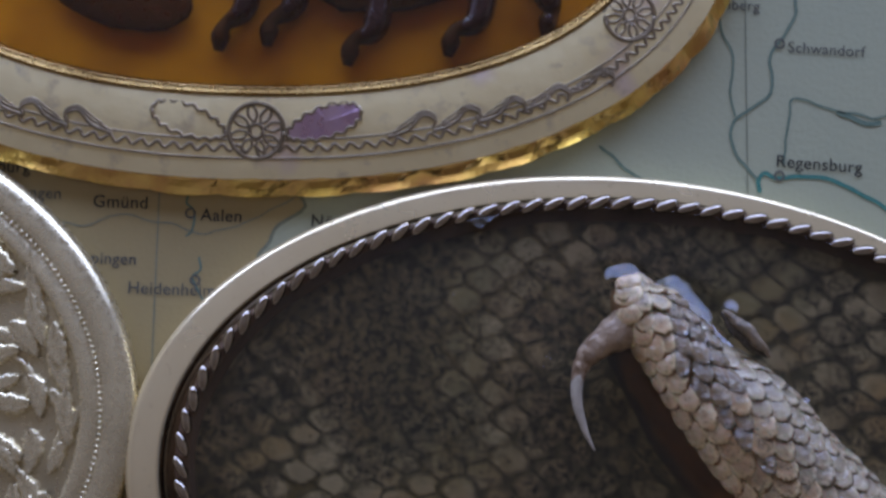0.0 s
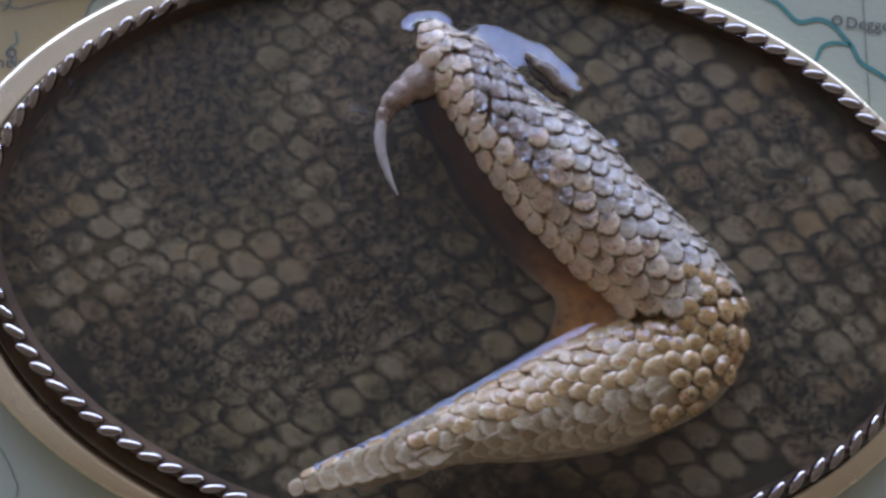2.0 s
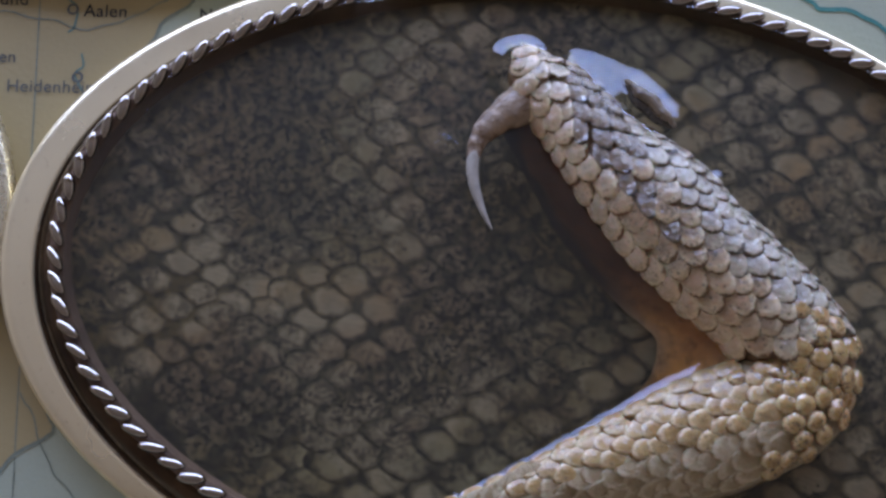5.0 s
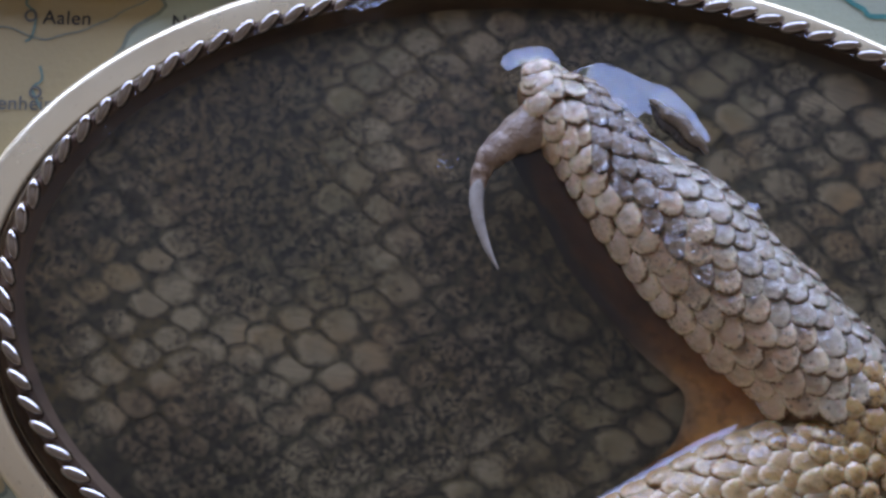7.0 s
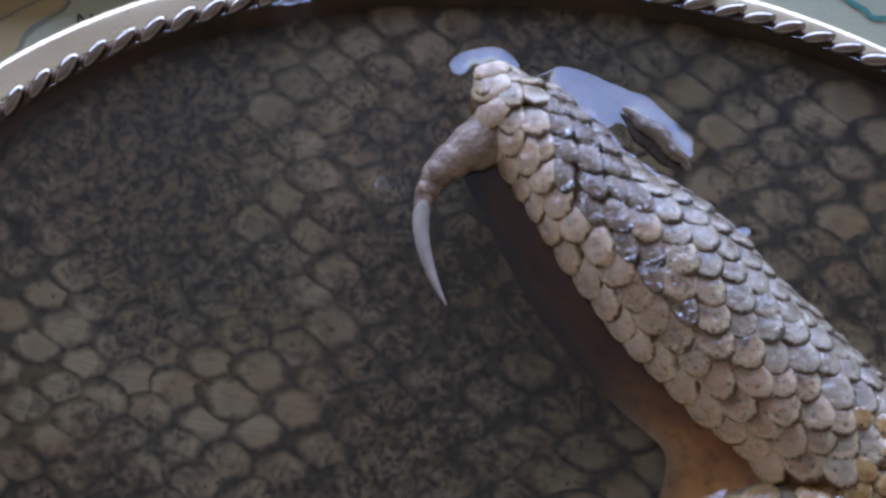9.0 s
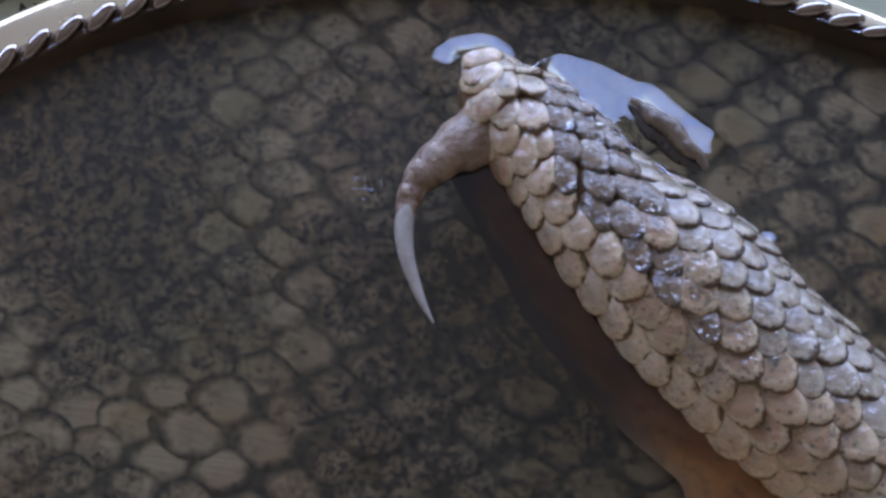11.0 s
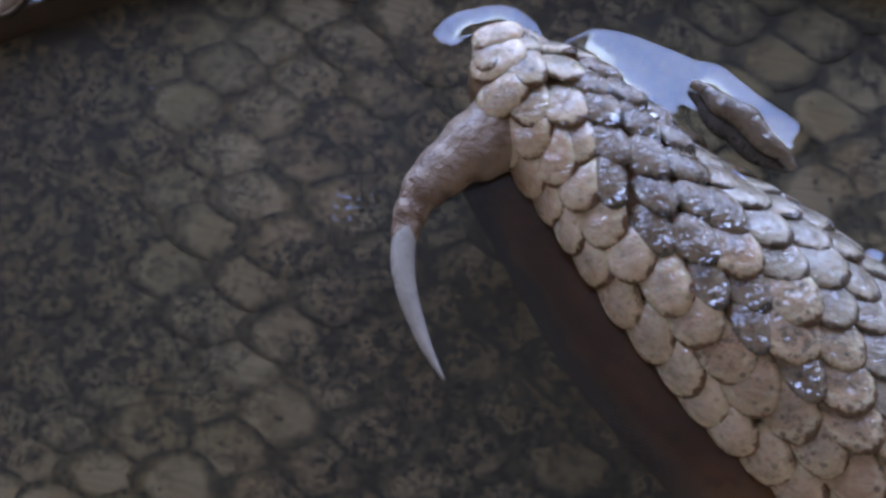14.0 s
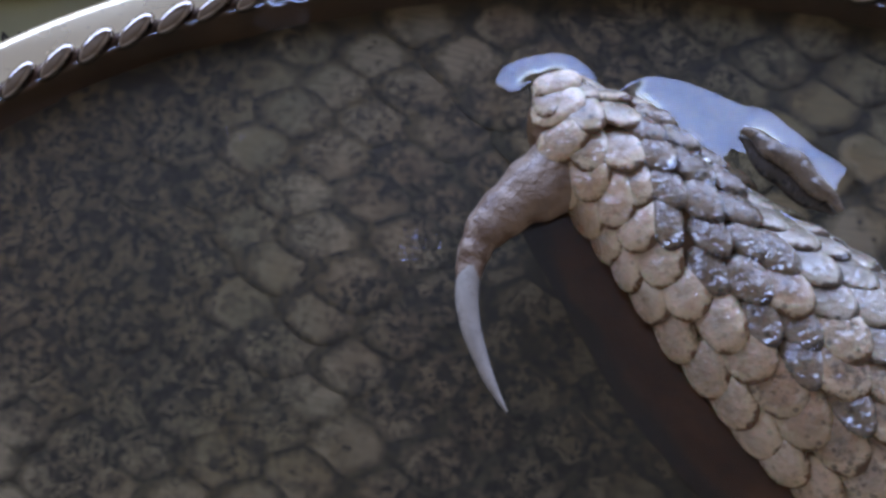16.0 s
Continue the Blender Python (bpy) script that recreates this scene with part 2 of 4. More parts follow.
def clear(name, tint, rough=0.03, ior=1.58):
    """A clear cast surface: lets light through and mirrors by its angle."""
    m = bpy.data.materials.new(name)
    m.use_nodes = True
    t = m.node_tree
    t.nodes.remove(t.nodes["Principled BSDF"])
    tr, gl = t.nodes.new("ShaderNodeBsdfTransparent"), t.nodes.new("ShaderNodeBsdfGlossy")
    fr, mx = t.nodes.new("ShaderNodeFresnel"), t.nodes.new("ShaderNodeMixShader")
    tr.inputs["Color"].default_value = (*tint, 1)
    gl.inputs["Roughness"].default_value = rough
    fr.inputs["IOR"].default_value = ior
    t.links.new(fr.outputs[0], mx.inputs[0])
    t.links.new(tr.outputs[0], mx.inputs[1])
    t.links.new(gl.outputs[0], mx.inputs[2])
    t.links.new(mx.outputs[0], t.nodes["Material Output"].inputs["Surface"])
    return m


M = {}
polish = Nodes("rim_silver", 0.24, 0.62)
pc = polish.mix(polish.noise(70, 4), (0.92, 0.78, 0.51), (0.82, 0.68, 0.43))
polish.base(polish.mix(polish.mul(polish.noise(1500, 4, 0.6, 0.62, 0.72), 0.5), pc, (0.40, 0.32, 0.22)))
polish.rough(polish.noise(160, 4), 0.19, 0.29)
M["silver"] = polish.bump(polish.noise(110, 3), 0.00003, 0.4).m
M["silver_rope"] = metal("rope_silver", (0.44, 0.385, 0.33), (0.24, 0.20, 0.165), 0.13, 150, 1500, 0.000003)
M["copper"] = metal("tarnished_groove", (0.11, 0.072, 0.046), (0.03, 0.022, 0.018), 0.16)
M["wall_dark"] = metal("dark_dish_wall", (0.17, 0.105, 0.07), (0.07, 0.045, 0.033), 0.42, 150, 1500, 0.000008, 0.6)
M["silver_bright"] = metal("embossed_silver", (0.80, 0.7, 0.476), (0.64, 0.55, 0.365), 0.26, 150, 1500, 0.000004, 0.75)
tint = Nodes("engraved_silver", 0.40, 0.45)
tc = tint.mix(tint.noise(150, 6), (0.95, 0.81, 0.477), (0.88, 0.73, 0.414))
tc = tint.mix(tint.mul(tint.noise(70, 3, 0.5, 0.60, 0.68), 0.5), tc, (0.62, 0.44, 0.62))
tint.base(tint.mix(tint.mul(tint.noise(420, 5, 0.6, 0.55, 0.70), 0.5), tc, (0.45, 0.36, 0.26)))
tint.rough(tint.noise(900, 4), 0.28, 0.5)
M["engraved"] = tint.bump(tint.noise(500, 4), 0.00003, 0.5).m
M["purple_field"] = metal("purple_silver", (0.50, 0.32, 0.50), (0.62, 0.46, 0.56), 0.35)
M["engraving"] = metal("engraving_tarnish", (0.46, 0.38, 0.28), (0.26, 0.21, 0.15), 0.40)
M["gold"] = metal("gold_edge", (0.92, 0.66, 0.20), (0.62, 0.34, 0.14), 0.17, 200, 1500, 0.000003)
M["lip_gold"] = metal("dull_gold_lip", (0.46, 0.30, 0.12), (0.24, 0.14, 0.05), 0.28)
M["dark_back"] = metal("dark_cast_back", (0.10, 0.09, 0.08), (0.06, 0.05, 0.05), 0.5)
M["land_green"] = paper("map_paper_green", (0.42, 0.45, 0.315), (0.44, 0.465, 0.32))
M["land_cream"] = paper("map_paper_cream", (0.44, 0.335, 0.155), (0.41, 0.315, 0.15))
M["ink_black"] = ink("black_ink", (0.035, 0.035, 0.03))
M["ink_grey"] = ink("grey_ink", (0.11, 0.11, 0.09))
M["ink_line"] = ink("hairline_ink", (0.19, 0.21, 0.15))
M["ink_teal"] = ink("teal_river_ink", (0.045, 0.20, 0.165))
M["ink_teal_pale"] = ink("pale_river_ink", (0.13, 0.20, 0.15))
M["skin_base"] = speckled_skin("olive_skin_between", (0.2, 0.155, 0.08), (0.15, 0.116, 0.064), (0.080, 0.066, 0.033), (0.009, 0.00776, 0.0048), False)
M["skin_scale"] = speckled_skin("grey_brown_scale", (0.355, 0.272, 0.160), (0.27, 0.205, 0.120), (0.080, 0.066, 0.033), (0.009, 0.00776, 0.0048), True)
M["crown_scale"] = keratin("wet_grey_brown_scale", (0.30, 0.205, 0.12), (0.185, 0.122, 0.068), (0.09, 0.06, 0.034), (0.045, 0.03, 0.0176), (0.33, 0.26, 0.176), (0.045, 0.034, 0.0229), 0.7, 0.25, 1.0, 0.9, wet=0.0010)
M["flank_scale"] = keratin("pale_lilac_scale", (0.44, 0.355, 0.242), (0.30, 0.235, 0.158), (0.17, 0.13, 0.0862), (0.10, 0.065, 0.0352), (0.58, 0.48, 0.33), (0.12, 0.09, 0.0616), 0.5, 0.30, 0.8, 0.7, wet=0.0003)
M["lid"] = scale_skin("wrinkled_eyelid", (0.30, 0.22, 0.145), (0.24, 0.175, 0.114), (0.05, 0.04, 0.0264), 0.6, 0.3, 300, 0.48, 2200, 0.8)
M["head_base"] = scale_skin("head_skin", (0.30, 0.17, 0.085), (0.22, 0.12, 0.06), (0.03, 0.025, 0.02), 0.6, 0.5)
M["head_scale"] = keratin("pale_head_scale", (0.52, 0.415, 0.268), (0.33, 0.255, 0.158), (0.15, 0.115, 0.073), (0.15, 0.075, 0.0264), (0.74, 0.58, 0.361), (0.07, 0.052, 0.0334), 0.65, 0.30, 0.7, 0.9, (0.56, 0.33, 0.176), 0.0003)
M["lip_scale"] = keratin("cream_lip_scale", (0.80, 0.625, 0.43), (0.66, 0.50, 0.335), (0.42, 0.325, 0.215), (0.19, 0.085, 0.0264), (0.84, 0.66, 0.405), (0.16, 0.1, 0.0528), 0.35, 0.26, 0.9, 0.7, (0.64, 0.40, 0.22), 0.0004)
M["joint_scale"] = keratin("golden_joint_scale", (0.56, 0.35, 0.132), (0.42, 0.235, 0.066), (0.20, 0.105, 0.0282), (0.24, 0.1, 0.0229), (0.72, 0.54, 0.29), (0.05, 0.03, 0.0158), 0.75, 0.28, 0.8, 0.7, (0.50, 0.25, 0.0792), 0.0002)
M["jaw_scale"] = keratin("tan_jaw_scale", (0.54, 0.36, 0.158), (0.41, 0.24, 0.0836), (0.25, 0.145, 0.0484), (0.27, 0.13, 0.037), (0.70, 0.53, 0.308), (0.10, 0.066, 0.0352), 0.45, 0.30, 0.6, 0.8, (0.44, 0.235, 0.0748), 0.0002)
M["belly_scale"] = keratin("pale_belly_scale", (0.46, 0.345, 0.194), (0.37, 0.262, 0.136), (0.32, 0.215, 0.106), (0.33, 0.22, 0.106), (0.60, 0.48, 0.308), (0.22, 0.15, 0.0792), 0.2, 0.34, 0.4, 0.5)
M["fang"] = scale_skin("ivory_fang", (0.52, 0.46, 0.38), (0.50, 0.44, 0.36), (0.44, 0.38, 0.30), 0.2, 0.3, coat=0.3, bump=0.000008)
M["gum"] = scale_skin("pale_gum", (0.48, 0.36, 0.255), (0.38, 0.26, 0.17), (0.17, 0.09, 0.045), 0.8, 0.4, 260, 0.47, 900, coat=0.3, bump=0.00012)
M["mouth"] = mouth_tissue("mouth_tissue_painted_shade")
M["throat"] = scale_skin("pale_throat_skin", (0.42, 0.32, 0.194), (0.34, 0.25, 0.141), (0.2, 0.15, 0.088), 0.4, 0.4)
M["eye"] = scale_skin("dull_eye", (0.10, 0.085, 0.07), (0.10, 0.085, 0.07), (0.02, 0.02, 0.02), 0.8, 0.2)
M["chitin"] = scale_skin("dark_red_shell", (0.055, 0.012, 0.010), (0.02, 0.008, 0.009), (0.006, 0.005, 0.006), 0.6, 0.2, coat=0.6)
M["amber"] = Nodes("amber_floor", 0.35, 0, 0.5)
M["amber"].base(M["amber"].mix(M["amber"].noise(90, 3), (0.66, 0.39, 0.05), (0.42, 0.22, 0.03)))
M["amber"] = M["amber"].m
M["amber_clear"] = clear("amber_resin", (0.95, 0.62, 0.22))
M["silver_field"] = metal("hammered_silver", (0.66, 0.57, 0.383), (0.50, 0.43, 0.289), 0.32, 150, 1500, 0.00001, 0.75)
M["wall"] = paper("wall_plaster", (0.80, 0.67, 0.50), (0.76, 0.63, 0.46))
M["ceiling"] = paper("ceiling_boards", (0.54, 0.44, 0.32), (0.50, 0.40, 0.29))
M["white"] = paper("white_paint", (0.78, 0.78, 0.76), (0.74, 0.74, 0.72))


def wood(name):
    n = Nodes(name, 0.45)
    n.base(n.mix(n.noise(12, 5, stretch=(1, 9, 9)), (0.30, 0.17, 0.08), (0.18, 0.095, 0.045)))
    return n.m


M["wood"] = wood("table_wood")


M["resin"] = clear("clear_resin", (0.93, 0.89, 0.76), 0.04, 1.57)
M["bubble"] = clear("bubble_wall", (0.86, 0.85, 0.80), 0.12, 1.8)
M["glass"] = clear("window_glass", (0.97, 0.98, 0.98), 0.0)

CM = 0.01


# ---- building helpers; all lengths in centimetres ----
def part(name, bm, material, parent=None, label="", smooth=True):
    me = bpy.data.meshes.new(name)
    bmesh.ops.scale(bm, vec=(CM, CM, CM), verts=bm.verts)
    bm.to_mesh(me)
    bm.free()
    me.materials.append(material)
    if smooth:
        for p in me.polygons:
            p.use_smooth = True
    ob = new(name, me)
    ob.parent = parent
    if label:
        tagged(ob, label)
    return ob


def piece(name, mesh, parent, m):
    ob = new(name, mesh)
    ob.parent = parent
    ob.matrix_local = m
    return ob


def mesh_of(name, bm, material, smooth=True):
    me = bpy.data.meshes.new(name)
    bmesh.ops.scale(bm, vec=(CM, CM, CM), verts=bm.verts)
    bm.to_mesh(me)
    bm.free()
    me.materials.append(material)
    for p in me.polygons:
        p.use_smooth = smooth
    return me


def thing(name, at, label, category, group="", kind=""):
    ob = new(name)
    ob.location = [v * CM for v in at]
    return tagged(ob, label, category, group, kind)


def box(bm, x0, x1, y0, y1, z0, z1):
    v = [bm.verts.new(p) for p in ((x0, y0, z0), (x1, y0, z0), (x1, y1, z0), (x0, y1, z0), (x0, y0, z1), (x1, y0, z1), (x1, y1, z1), (x0, y1, z1))]
    for f in ((3, 2, 1, 0), (4, 5, 6, 7), (0, 1, 5, 4), (1, 2, 6, 5), (2, 3, 7, 6), (3, 0, 4, 7)):
        bm.faces.new([v[i] for i in f])


def loft(rings, closed=True, caps=True, bm=None):
    bm = bm or bmesh.new()
    rows = [[bm.verts.new(p) for p in r] for r in rings]
    n = len(rows[0])
    for a, b in zip(rows, rows[1:]):
        for i in range(n if closed else n - 1):
            j = (i + 1) % n
            bm.faces.new((a[i], a[j], b[j], b[i]))
    if caps and closed:
        bm.faces.new(rows[0][::-1])
        bm.faces.new(rows[-1])
    bmesh.ops.recalc_face_normals(bm, faces=bm.faces)
    return bm


def oval(a, b, n, power=2.0, phase=0.0):
    out = []
    for i in range(n):
        t = 2 * math.pi * (i + phase) / n
        c, s = math.cos(t), math.sin(t)
        r = (abs(c) ** power + abs(s) ** power) ** (-1 / power)
        out.append((a * r * c, b * r * s))
    return out


def rim(profile, a, b, n=220, power=2.0, drift=(0, 0, 0, 1)):
    """A ring lofted through (inset, z) pairs along an oval. drift: how far the middle wanders and turns by the inset given last."""
    rings = []
    for d, z in profile:
        k = d / drift[3]
        c, s = math.cos(drift[2] * k), math.sin(drift[2] * k)
        rings.append([(x * c - y * s + drift[0] * k, x * s + y * c + drift[1] * k, z) for x, y in oval(a - d, b - d * drift_b(drift), n, power)])
    return loft(rings, caps=False)


def drift_b(drift):
    return drift[4] if len(drift) > 4 else 1.0


def disc(a, b, z, rings=18, n=120, power=2.0, height=None):
    bm = bmesh.new()
    rows = [[bm.verts.new((0, 0, z + (height(0, 0) if height else 0)))]]
    for k in range(1, rings + 1):
        f = k / rings
        rows.append([bm.verts.new((x, y, z + (height(x, y) if height else 0))) for x, y in oval(a * f, b * f, n, power)])
    for i in range(n):
        bm.faces.new((rows[0][0], rows[1][i], rows[1][(i + 1) % n]))
    for p, q in zip(rows[1:], rows[2:]):
        for i in range(n):
            j = (i + 1) % n
            bm.faces.new((p[i], q[i], q[j], p[j]))
    bmesh.ops.recalc_face_normals(bm, faces=bm.faces)
    return bm


def smooth_path(keys, n):
    """Catmull-Rom through the keys, any number of values each."""
    k = [np.array(v, float) for v in keys]
    k = [2 * k[0] - k[1]] + k + [2 * k[-1] - k[-2]]
    out = []
    for i in range(n):
        u = i / (n - 1) * (len(keys) - 1)
        j = min(int(u), len(keys) - 2)
        f = u - j
        p0, p1, p2, p3 = k[j], k[j + 1], k[j + 2], k[j + 3]
        out.append(0.5 * (2 * p1 + (p2 - p0) * f + (2 * p0 - 5 * p1 + 4 * p2 - p3) * f * f + (3 * p1 - p0 - 3 * p2 + p3) * f ** 3))
    return out


def tube(keys, n=24, sides=10, flat=1.0):
    """A tapering tube through (x, y, z, radius) keys."""
    pts = smooth_path(keys, n)
    rings = []
    for i, p in enumerate(pts):
        d = Vector(pts[min(i + 1, n - 1)][:3] - pts[max(i - 1, 0)][:3]).normalized()
        s = d.cross(Vector((0, 0, 1))).normalized()
        u = s.cross(d)
        r = max(p[3], 0.004)
        rings.append([Vector(p[:3]) + s * r * math.cos(a) + u * r * flat * math.sin(a) for a in (2 * math.pi * j / sides for j in range(sides))])
    return loft(rings)


def ribbon(pts, width, z=0.006):
    """A flat printed line along points in the plane."""
    bm = bmesh.new()
    rows = []
    for i, p in enumerate(pts):
        q, r = pts[min(i + 1, len(pts) - 1)], pts[max(i - 1, 0)]
        d = Vector((q[0] - r[0], q[1] - r[1])).normalized()
        rows.append([bm.verts.new((p[0] - d.y * width / 2 * s, p[1] + d.x * width / 2 * s, z)) for s in (1, -1)])
    for a, b in zip(rows, rows[1:]):
        bm.faces.new((a[0], a[1], b[1], b[0]))
    bmesh.ops.recalc_face_normals(bm, faces=bm.faces)
    for f in bm.faces:
        if f.normal.z < 0:
            f.normal_flip()
    return bm


# ---- the room that closes the place ----
def slab(name, x0, x1, y0, y1, z0, z1, material, label, category):
    bm = bmesh.new()
    box(bm, x0, x1, y0, y1, z0, z1)
    ob = part(name, bm, material, None, "", False)
    return tagged(ob, label, category, "", "structure")


slab("floor", -230, 230, -260, 140, -85, -75, M["wood"], "dark wooden floor of the room", "floor")
slab("ceiling", -230, 230, -260, 140, 175, 185, M["ceiling"], "dull beige board ceiling", "ceiling")
slab("wall_south", -230, 230, -260, -250, -75, 175, M["wall"], "plain beige plaster wall", "wall")
slab("wall_west", -230, -220, -250, 130, -75, 175, M["wall"], "plain beige plaster wall", "wall")
slab("wall_east", 220, 230, -250, 130, -75, 175, M["wall"], "plain beige plaster wall", "wall")
bm = bmesh.new()
box(bm, -220, -186, 128, 138, -75, 175)
box(bm, 166, 220, 128, 138, -75, 175)
box(bm, -186, 166, 128, 138, -75, 18)
box(bm, -186, 166, 128, 138, 88, 175)
tagged(part("wall_north", bm, M["wall"], None, "", False), "beige plaster wall with a wide window opening", "wall", "", "structure")
window = thing("window_1", (-10, 133, 53), "white framed window that lets daylight in", "window", "", "structure")
bm = bmesh.new()
for x0, x1, z0, z1 in ((-176, -171, -35, 35), (171, 176, -35, 35), (-171, 171, -35, -32), (-171, 171, 32, 35), (-3, 3, -32, 32)):
    box(bm, x0, x1, -3, 3, z0, z1)
part("window_frame", bm, M["white"], window, "", False)
for x0, x1 in ((-171, -3), (3, 171)):
    bm = bmesh.new()
    box(bm, x0, x1, -0.2, 0.2, -32, 32)
    part("pane", bm, M["glass"], window, "", False).visible_shadow = False

table = thing("table", (0, 0, -75), "wooden table under the spread map", "table")
bm = bmesh.new()
box(bm, -75, 75, -45, 45, 72, 74.98)
bmesh.ops.bevel(bm, geom=bm.edges[:], offset=0.4, segments=2, affect="EDGES")
part("tabletop", bm, M["wood"], table)
for x in (-68, 68):
    for y in (-38, 38):
        bm = bmesh.new()
        box(bm, x - 3, x + 3, y - 3, y + 3, 0, 72)
        part("leg", bm, M["wood"], table, "", False)


# ---- the printed map ----
map_sheet = thing("map", (0, 0, 0), "printed map in pale green and cream lying flat", "map")
bm = bmesh.new()
box(bm, -40, 45, -32, 30, -0.02, 0.0)
part("sheet", bm, M["land_green"], map_sheet, "", False)


def border(y):
    """West edge of the green state: a wandering line."""
    return 0.95 + 0.36 * min(0, y + 0.8) + 0.16 * math.sin(y * 3.1) + 0.10 * math.sin(y * 7.7 + 1) + 0.05 * math.sin(y * 17)


bm = bmesh.new()
ys = [-6.5 + 0.06 * i for i in range(330)]
rows = [(bm.verts.new((-30, y, 0.003)), bm.verts.new((border(y), y, 0.003))) for y in ys]
for a, b in zip(rows, rows[1:]):
    bm.faces.new((a[0], a[1], b[1], b[0]))
part("cream_state", bm, M["land_cream"], map_sheet, "cream printed area", False)
part("state_border", ribbon([(border(y), y) for y in ys], 0.035), M["ink_line"], map_sheet, "", False)


def river(name, keys, width, material, wob=0.03, seed=0.0):
    pts = smooth_path(keys, len(keys) * 14)
    pts = [(p[0] + wob * noise.noise((p[0] * 4 + seed, p[1] * 4, seed)), p[1] + wob * noise.noise((p[0] * 4, p[1] * 4 + seed, seed + 9))) for p in pts]
    return part(name, ribbon(pts, width, 0.008), material, map_sheet, "", False)


def town(text, x, y, size, material, mark=None, turn=0.0):
    if text:
        cu = bpy.data.curves.new("lettering", "FONT")
        cu.body, cu.size, cu.space_character = text, size * CM, 1.05
        cu.offset = 0.000012
        tmp = new("lettering", cu)
        me = bpy.data.meshes.new_from_object(tmp.evaluated_get(bpy.context.evaluated_depsgraph_get()))
        bpy.data.objects.remove(tmp)
        bpy.data.curves.remove(cu)
        me.materials.clear()
        me.materials.append(material)
        ob = new("lettering", me)
        ob.parent = map_sheet
        ob.matrix_local = pose(x * CM, y * CM, 0.010 * CM, 0, 0, turn)
    if mark:
        ring = [(mark[0] + 0.045 * math.cos(a), mark[1] + 0.045 * math.sin(a)) for a in (2 * math.pi * i / 20 for i in range(21))]
        part("town_mark", ribbon(ring, 0.022, 0.011), M["ink_grey"], map_sheet, "", False)


BLK, GRY = M["ink_black"], M["ink_grey"]
town("Regensburg", 5.86, 0.575, 0.178, BLK, (5.90, 0.48), -3.5)
town("Schwandorf", 6.00, 1.755, 0.158, GRY, (5.92, 1.84), -3)
town("Amberg", 5.20, 2.20, 0.155, GRY, None, -3)
town("Aalen", 0.10, -0.06, 0.175, BLK, (0.0, 0.01), -1.5)
town("Gmünd", -0.98, 0.06, 0.178, BLK, None, -1)
town("Heidenheim", -0.60, -0.80, 0.172, GRY, (0.07, -0.66), -1)
town("Göppingen", -1.28, -0.50, 0.165, GRY, None, -1)
town("burg", -1.95, 0.40, 0.175, BLK, None, -1)
town("ngen", -1.62, 0.14, 0.165, GRY, None, -1)
town("Nördlingen", 1.20, -0.10, 0.172, BLK, None, -1.5)
town("Deggendorf", 8.37, -0.385, 0.165, GRY, (8.29, -0.31), -4)
TEAL, PALE = M["ink_teal"], M["ink_teal_pale"]
river("river", [(5.70, 0.30), (5.68, 0.42), (5.76, 0.51), (5.90, 0.47), (6.35, 0.47), (6.68, 0.33), (7.07, 0.11), (7.15, 0.02), (7.40, 0.02), (7.63, -0.08), (7.76, -0.19), (7.92, -0.34), (8.11, -0.30), (8.27, -0.40), (8.41, -0.54), (8.51, -0.74), (8.73, -0.88), (9.3, -1.3)], 0.042, TEAL)
river("river", [(8.43, -0.56), (8.31, -0.54), (8.13, -0.57), (8.07, -0.68), (8.0, -0.9)], 0.035, TEAL, 0.03, 3)
river("river", [(6.12, 2.6), (6.08, 2.3), (6.05, 2.07), (5.86, 1.75), (5.85, 1.44), (5.71, 1.21), (5.48, 1.09), (5.42, 0.92), (5.48, 0.67), (5.60, 0.52), (5.69, 0.45)], 0.030, PALE, 0.05, 5)
river("river", [(5.25, 2.3), (5.31, 2.04), (5.42, 1.72), (5.40, 1.27), (5.46, 1.09)], 0.022, PALE, 0.05, 7)
river("river", [(5.93, 0.55), (5.99, 0.9), (6.05, 1.27), (6.5, 1.15), (7.0, 1.12), (7.8, 1.3)], 0.022, PALE, 0.06, 9)
river("river", [(6.5, 1.15), (6.7, 1.04), (6.95, 1.05)], 0.05, PALE, 0.04, 11)
river("river", [(4.1, 0.75), (4.3, 0.55), (4.7, 0.35), (5.0, 0.3)], 0.03, PALE, 0.06, 13)
river("river", [(0.02, 0.35), (-0.05, 0.15), (0.03, 0.05), (0.02, -0.15), (-0.03, -0.22)], 0.022, PALE, 0.04, 15)
river("river", [(0.12, -0.45), (0.14, -0.58), (0.06, -0.64), (0.10, -0.75), (0.2, -0.95)], 0.022, PALE, 0.04, 17)
river("river", [(-1.2, -4.4), (-0.6, -4.7), (-0.1, -5.0), (0.5, -5.6), (1.2, -5.8)], 0.05, TEAL, 0.06, 19)
river("road", [(-2.0, -0.02), (-1.2, -0.12), (-0.7, -0.02), (-0.3, -0.10), (0.3, -0.15), (1.2, 0.25)], 0.014, M["ink_line"], 0.06, 21)
river("road", [(-0.3, -3.6), (0.0, -4.3), (0.35, -4.8), (0.4, -5.6)], 0.014, M["ink_line"], 0.06, 23)
for x0, x1 in ((-0.36, -0.28), (5.60, 5.56), (2.6, 2.6), (8.62, 8.5), (-3.3, -3.1)):
    part("meridian", ribbon([(x0 + (x1 - x0) * (y + 8) / 16, y) for y in range(-8, 9)], 0.013, 0.007), M["ink_line"], map_sheet, "", False)


